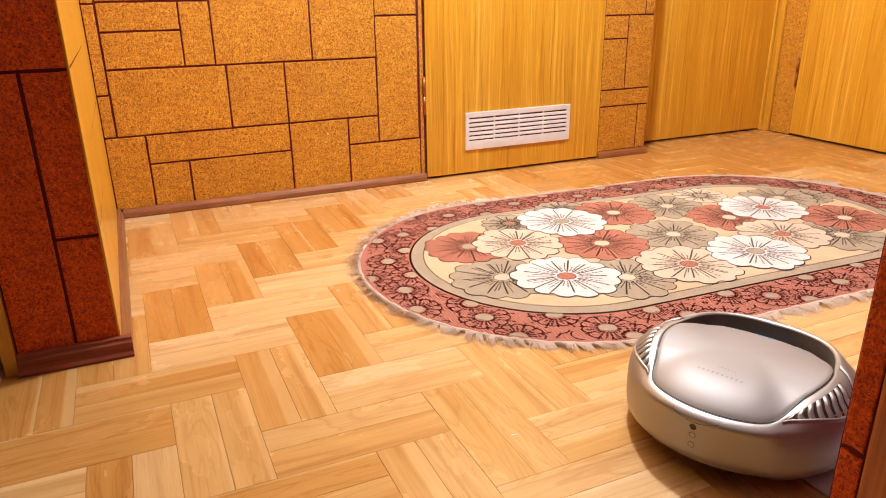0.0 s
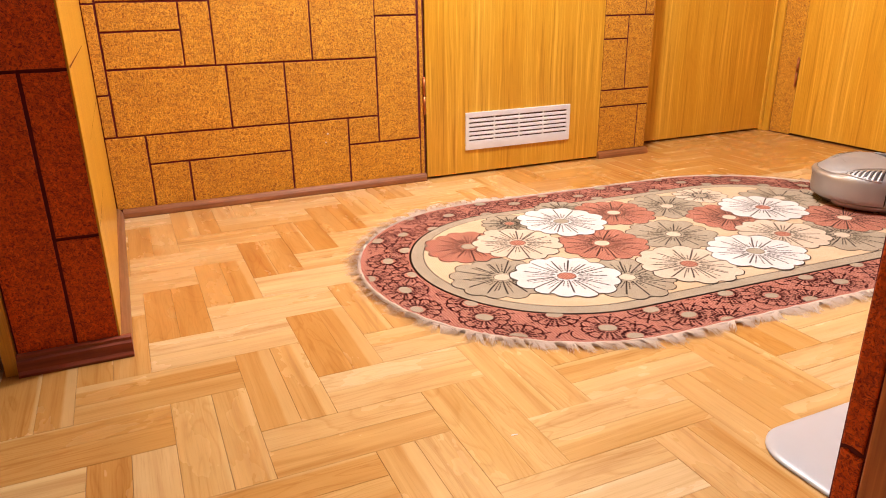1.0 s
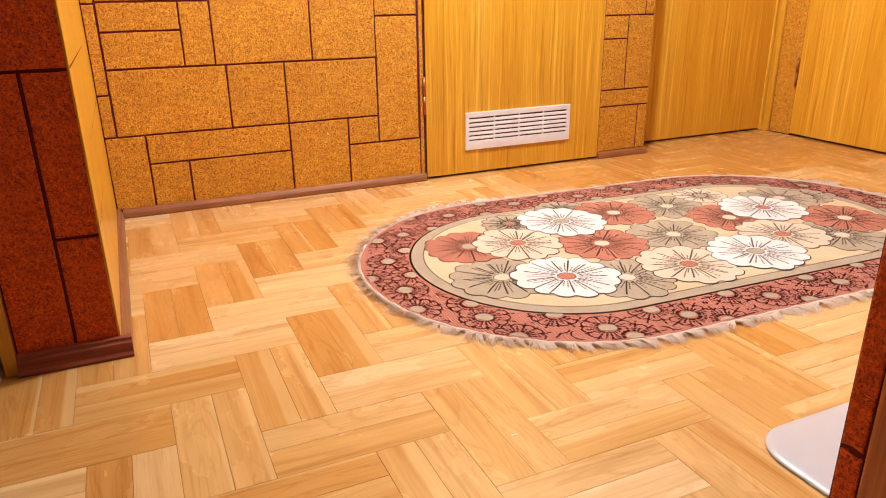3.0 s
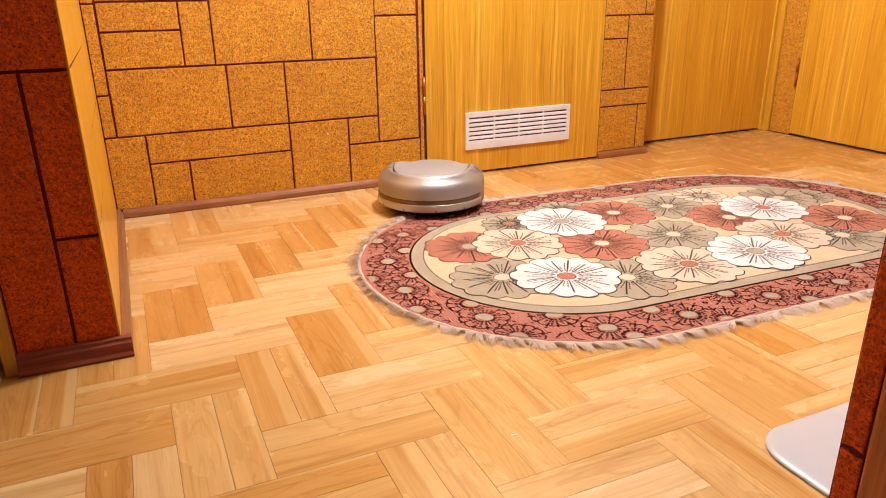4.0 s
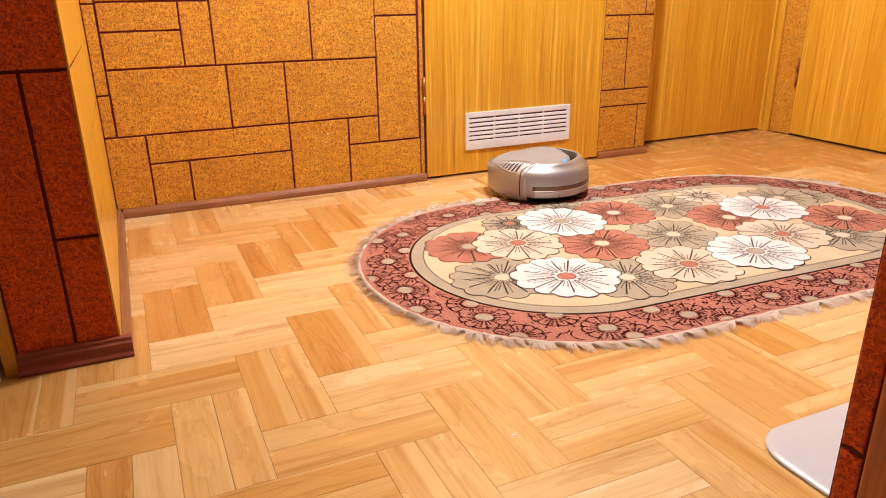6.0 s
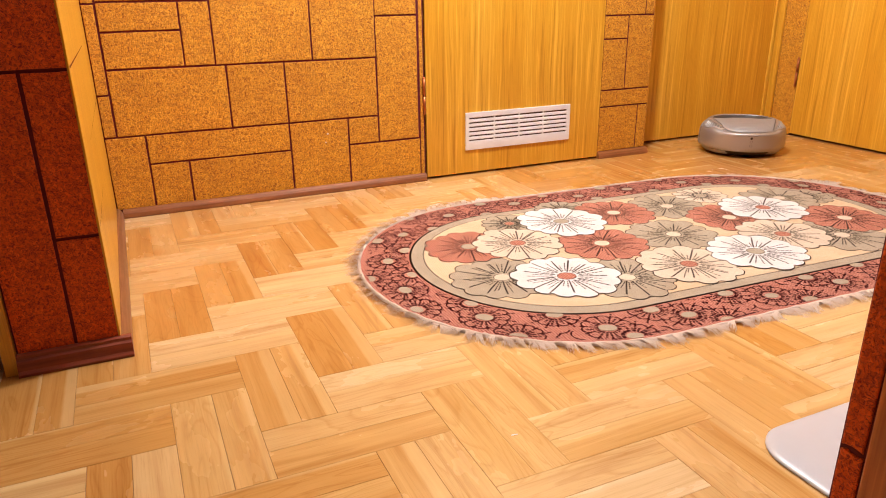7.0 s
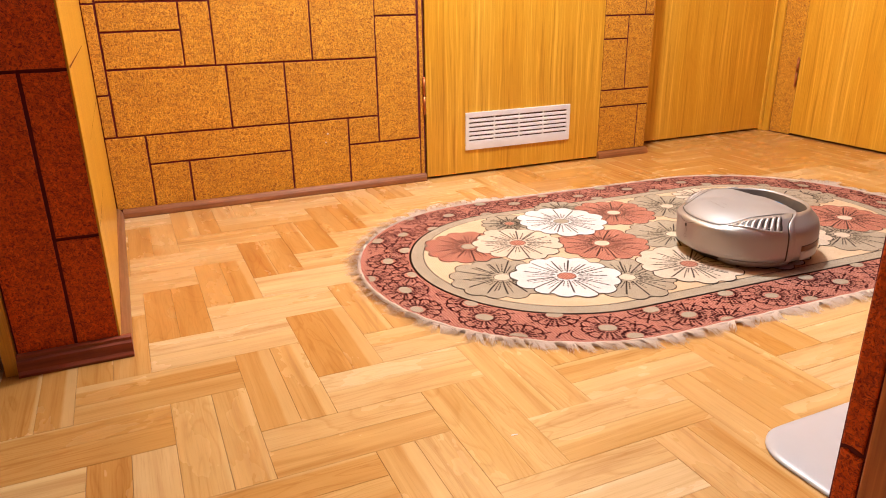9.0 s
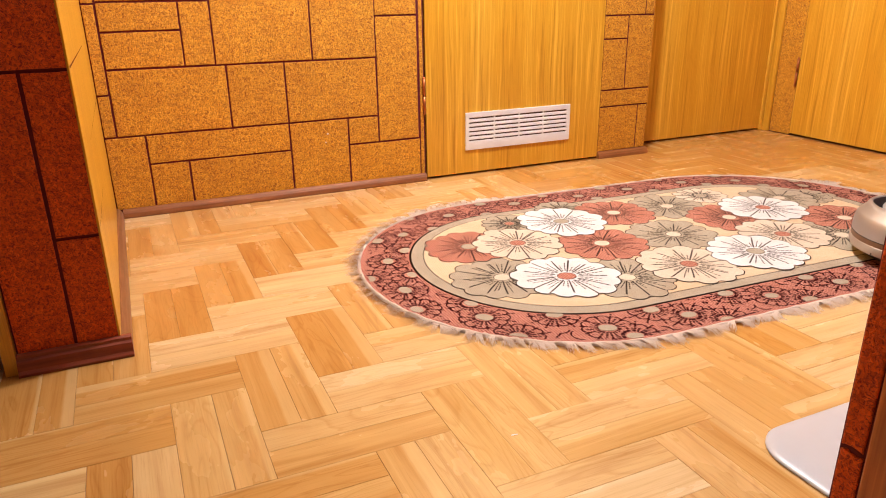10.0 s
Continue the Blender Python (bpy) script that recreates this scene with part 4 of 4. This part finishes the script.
    for i in range(19):
        a = math.pi * i / 18
        t, du = math.pi + 0.2 * math.cos(a), 0.3 * math.sin(a)
        t = t - 2 * math.pi if t > math.pi else t
        p = skin(t, (0.98 - du) * 8, 0.0005)
        q2 = skin(t, (0.98 - du - 0.018) * 8, 0.0005)
        pair = (b2.verts.new(p), b2.verts.new(q2))
        if last:
            b2.faces.new((last[0], last[1], pair[1], pair[0]))
        last = pair
    part("latch_line", b2, BLACK, robot)
    return robot


robot = build_robot()

# ---- cork pieces ----
cork_tiles(wall_back, BACK_RECTS, lambda a, z: pose(a, WALL_Y + J, z))
cork_tiles(wall_back, [(1.0335, 1.0535, 0.022, 0.9), (1.0335, 1.0535, 0.9, 2.06)], lambda a, z: pose(a, WALL_Y + J, z))
cork_tiles(pier, PIER_RECTS, lambda a, z: pose(a, WALL_Y + J, z))
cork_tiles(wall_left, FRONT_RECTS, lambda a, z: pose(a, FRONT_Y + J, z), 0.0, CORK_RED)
cork_tiles(wall_right, [(-2.654, -2.5255, 0.0, 0.9), (-2.654, -2.5255, 0.9, 2.4)], lambda a, z: pose(RIGHT_X + J, -a, z, 0, 0, -90))
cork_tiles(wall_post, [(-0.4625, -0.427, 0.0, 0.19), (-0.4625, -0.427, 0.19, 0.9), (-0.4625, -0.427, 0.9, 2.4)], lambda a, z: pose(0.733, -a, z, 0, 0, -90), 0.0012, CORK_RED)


# ---- parquet planks ----
PW, PL = 0.1375, 0.300      # a pair's width, a plank's length
P0 = Vector((0.126, 1.0745))


def build_planks():
    rnd = random.Random(3)
    near, rest = [], []
    # tones of single pairs (first, second plank), dark 0 to light 1
    own = {("v", 1, 0): (0.27, 0.3), ("v", 0, 0): (0.33, 0.42), ("v", -1, 0): (0.5, 0.45), ("v", 3, -1): (0.12, 0.36), ("v", 2, -1): (0.36, 0.3),
           ("v", 4, -1): (0.3, 0.24), ("v", 5, -1): (0.33, 0.25), ("v", 1, -1): (0.28, 0.24), ("v", 0, 1): (0.5, 0.58), ("v", 1, 1): (0.6, 0.62),
           ("v", 2, 0): (0.42, 0.36), ("h", -2, -1): (0.3, 0.3), ("v", -1, -1): (0.2, 0.2), ("v", -2, 0): (0.25, 0.7), ("h", -1, 0): (0.45, 0.62),
           ("h", 2, 0): (0.85, 0.8), ("h", 0, 0): (0.7, 0.9), ("h", -1, -1): (0.4, 0.3), ("h", -2, 0): (0.45, 0.3), ("v", -3, 0): (0.2, 0.35),
           ("h", 1, -1): (0.9, 0.75), ("h", 1, 1): (0.75, 0.5)}
    for k in range(-40, 60):
        for m in range(-14, 16):
            vx, vy = P0.x + k * PW + m * PL, P0.y + k * PW - m * PL
            for kind, (x0, y0, w, h) in enumerate(((vx, vy, PW, PL), (vx + PW, vy, PL, PW))):
                if x0 + w < -1.6 or x0 > 3.1 or y0 + h < -1.6 or y0 > 2.76:
                    continue
                s = rnd.uniform(0.46, 0.54)
                # cross-laid planks are paler: the sheen of their grain is put into the tone
                free = [rnd.uniform(0.25, 0.6), rnd.uniform(0.25, 0.6)] if kind == 0 else [rnd.uniform(0.5, 0.95), rnd.uniform(0.45, 0.95)]
                if x0 + w / 2 > 1.3 and y0 + h / 2 > 1.95:   # weaker light and the doors' orange reflection, put into darker plank tones
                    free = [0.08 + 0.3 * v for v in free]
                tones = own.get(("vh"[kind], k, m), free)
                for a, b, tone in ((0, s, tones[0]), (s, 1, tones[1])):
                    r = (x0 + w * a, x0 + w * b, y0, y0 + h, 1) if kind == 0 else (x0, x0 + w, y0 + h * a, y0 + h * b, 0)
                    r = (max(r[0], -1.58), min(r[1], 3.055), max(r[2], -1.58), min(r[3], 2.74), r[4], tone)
                    if r[1] - r[0] < 0.01 or r[3] - r[2] < 0.01:
                        continue
                    cx, cy = (r[0] + r[1]) / 2, (r[2] + r[3]) / 2
                    (near if -0.45 < cx < 1.75 and 0.5 < cy < 2.54 and distance_to_axis((cx, cy)) > 0.42 else rest).append(r)

    def shape(bm, lay, r, origin):
        x0, x1, y0, y1, up, tone = r
        g = rnd.choice((0.00005, 0.00016, 0.0003, 0.00042))
        x0, x1, y0, y1 = x0 + g - origin[0], x1 - g - origin[0], y0 + g - origin[1], y1 - g - origin[1]
        c = 0.00022
        lo = [bm.verts.new((x, y, -0.004)) for x, y in ((x0, y0), (x1, y0), (x1, y1), (x0, y1))]
        md = [bm.verts.new((x, y, -0.0006)) for x, y in ((x0, y0), (x1, y0), (x1, y1), (x0, y1))]
        hi = [bm.verts.new((x, y, 0.0)) for x, y in ((x0 + c, y0 + c), (x1 - c, y0 + c), (x1 - c, y1 - c), (x0 + c, y1 - c))]
        fs = [bm.faces.new(hi)]
        for k in range(4):
            j = (k + 1) % 4
            fs.append(bm.faces.new((lo[k], lo[j], md[j], md[k])))
            fs.append(bm.faces.new((md[k], md[j], hi[j], hi[k])))
        mx, my = (x0 + x1) / 2, (y0 + y1) / 2
        for f in fs:
            for lp in f.loops:
                x, y = lp.vert.co.x - mx, lp.vert.co.y - my
                lp[lay[0]].uv = (y, x) if up else (x, y)
                lp[lay[1]].uv = (tone, 0.5)

    near.sort(key=lambda r: r[2] + 0.5 * max(0.0, r[0]))
    for r in near[:300]:
        bm = bmesh.new()
        lay = bm.loops.layers.uv.new("grain"), bm.loops.layers.uv.new("tone")
        o = ((r[0] + r[1]) / 2, (r[2] + r[3]) / 2)
        shape(bm, lay, r, o)
        ob = part("plank", bm, OAK, floor)
        ob.location = (o[0], o[1], rnd.uniform(-0.0004, 0.0))
    bm = bmesh.new()
    lay = bm.loops.layers.uv.new("grain"), bm.loops.layers.uv.new("tone")
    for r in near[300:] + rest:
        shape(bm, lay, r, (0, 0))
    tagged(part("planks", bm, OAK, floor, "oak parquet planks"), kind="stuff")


build_planks()


# ---- what moves ----
def motions():
    # seconds, place, heading of the front in degrees
    rows = [
        (0.0, 0.876, 0.741, 23), (0.1, 1.086, 0.802, 26), (0.2, 1.101, 0.825, 62), (0.3, 1.100, 1.011, 84), (0.4, 1.170, 1.612, 84),
        (0.5, 1.192, 2.128, 85), (0.6, 1.198, 2.281, 75), (0.7, 1.197, 2.288, 5), (0.8, 1.397, 2.184, -30), (0.9, 1.865, 1.889, -34),
        (1.0, 2.291, 1.532, -40), (1.1, 2.62, 1.25, -42), (1.2, 2.72, 1.14, -80), (1.3, 2.65, 0.98, -140), (1.4, 2.45, 0.82, -150),
        (1.5, 2.22, 0.70, -160), (1.6, 2.10, 0.66, 160), (1.7, 1.95, 0.68, 104), (1.8, 1.830, 1.203, 97), (1.9, 1.758, 1.796, 98),
        (2.0, 1.672, 2.214, 100), (2.1, 1.650, 2.265, 95), (2.2, 1.650, 2.265, 20), (2.3, 1.819, 2.067, -50), (2.4, 2.069, 1.543, -63),
        (2.5, 2.32, 1.02, -64), (2.6, 2.50, 0.72, -64), (2.8, 2.55, 0.68, -140), (3.0, 2.60, 0.80, 150), (3.2, 2.45, 1.00, 145),
        (3.4, 2.05, 1.40, 140), (3.6, 1.45, 1.90, 140), (3.8, 0.995, 2.267, 150), (3.9, 0.985, 2.244, 215), (4.0, 0.930, 2.190, 234),
        (4.1, 0.599, 1.720, 235), (4.2, 0.248, 1.218, 235), (4.3, 0.006, 0.856, 236), (4.4, -0.050, 0.705, 236), (4.5, -0.047, 0.730, 239),
        (4.6, -0.044, 0.734, 165), (4.7, -0.098, 0.754, 100), (4.8, -0.101, 0.755, 75), (4.9, -0.064, 0.933, 67), (5.0, 0.019, 1.133, 67),
        (5.1, 0.118, 1.353, 65), (5.2, 0.212, 1.545, 65), (5.3, 0.410, 1.987, 65), (5.4, 0.538, 2.243, 62), (5.5, 0.544, 2.257, 5),
        (5.6, 0.641, 2.272, -3), (5.7, 0.852, 2.252, -6), (5.9, 1.26, 2.20, -8), (6.0, 1.35, 2.17, -50), (6.2, 1.62, 1.70, -64),
        (6.4, 1.85, 1.10, -64), (6.5, 1.88, 1.02, 0), (6.6, 1.84, 1.10, 50), (6.7, 1.87, 1.26, 56), (6.8, 2.020, 1.559, 56),
        (6.9, 2.358, 2.063, 56), (7.0, 2.558, 2.364, 56), (7.1, 2.586, 2.330, 40), (7.2, 2.589, 2.328, -20), (7.3, 2.627, 2.246, -70),
        (7.4, 2.760, 2.085, -58), (7.5, 2.764, 2.052, -130), (7.6, 2.709, 1.956, -124), (7.7, 2.559, 1.742, -125), (7.8, 2.40, 1.38, -126),
        (7.9, 2.25, 0.95, -130), (8.0, 2.12, 0.80, -170), (8.1, 1.98, 0.72, 152), (8.2, 1.466, 0.982, 152), (8.3, 0.940, 1.271, 152),
        (8.4, 0.411, 1.530, 151), (8.5, 0.139, 1.688, 154), (8.6, 0.121, 1.673, 78), (8.7, 0.117, 1.681, 20), (8.8, 0.487, 1.605, -12),
        (8.9, 1.009, 1.481, -13), (9.0, 1.541, 1.367, -12), (9.1, 2.06, 1.255, -12), (9.2, 2.55, 1.15, -12), (9.3, 2.72, 1.11, -20),
        (9.4, 2.74, 1.09, -80), (9.5, 2.73, 1.05, -150), (9.7, 2.62, 0.95, 170), (9.9, 2.36, 0.93, 157), (10.0, 1.928, 1.098, 154),
    ]
    keys = []
    for t, x, y, h in rows:
        on = smooth_step(0.60, 0.44, distance_to_axis((x, y))) if distance_to_axis((x, y)) > 0.44 else 1.0
        keys.append((t, pose(x, y, 0.007 * on, 0, 0, h)))
    walk(robot, keys)


motions()
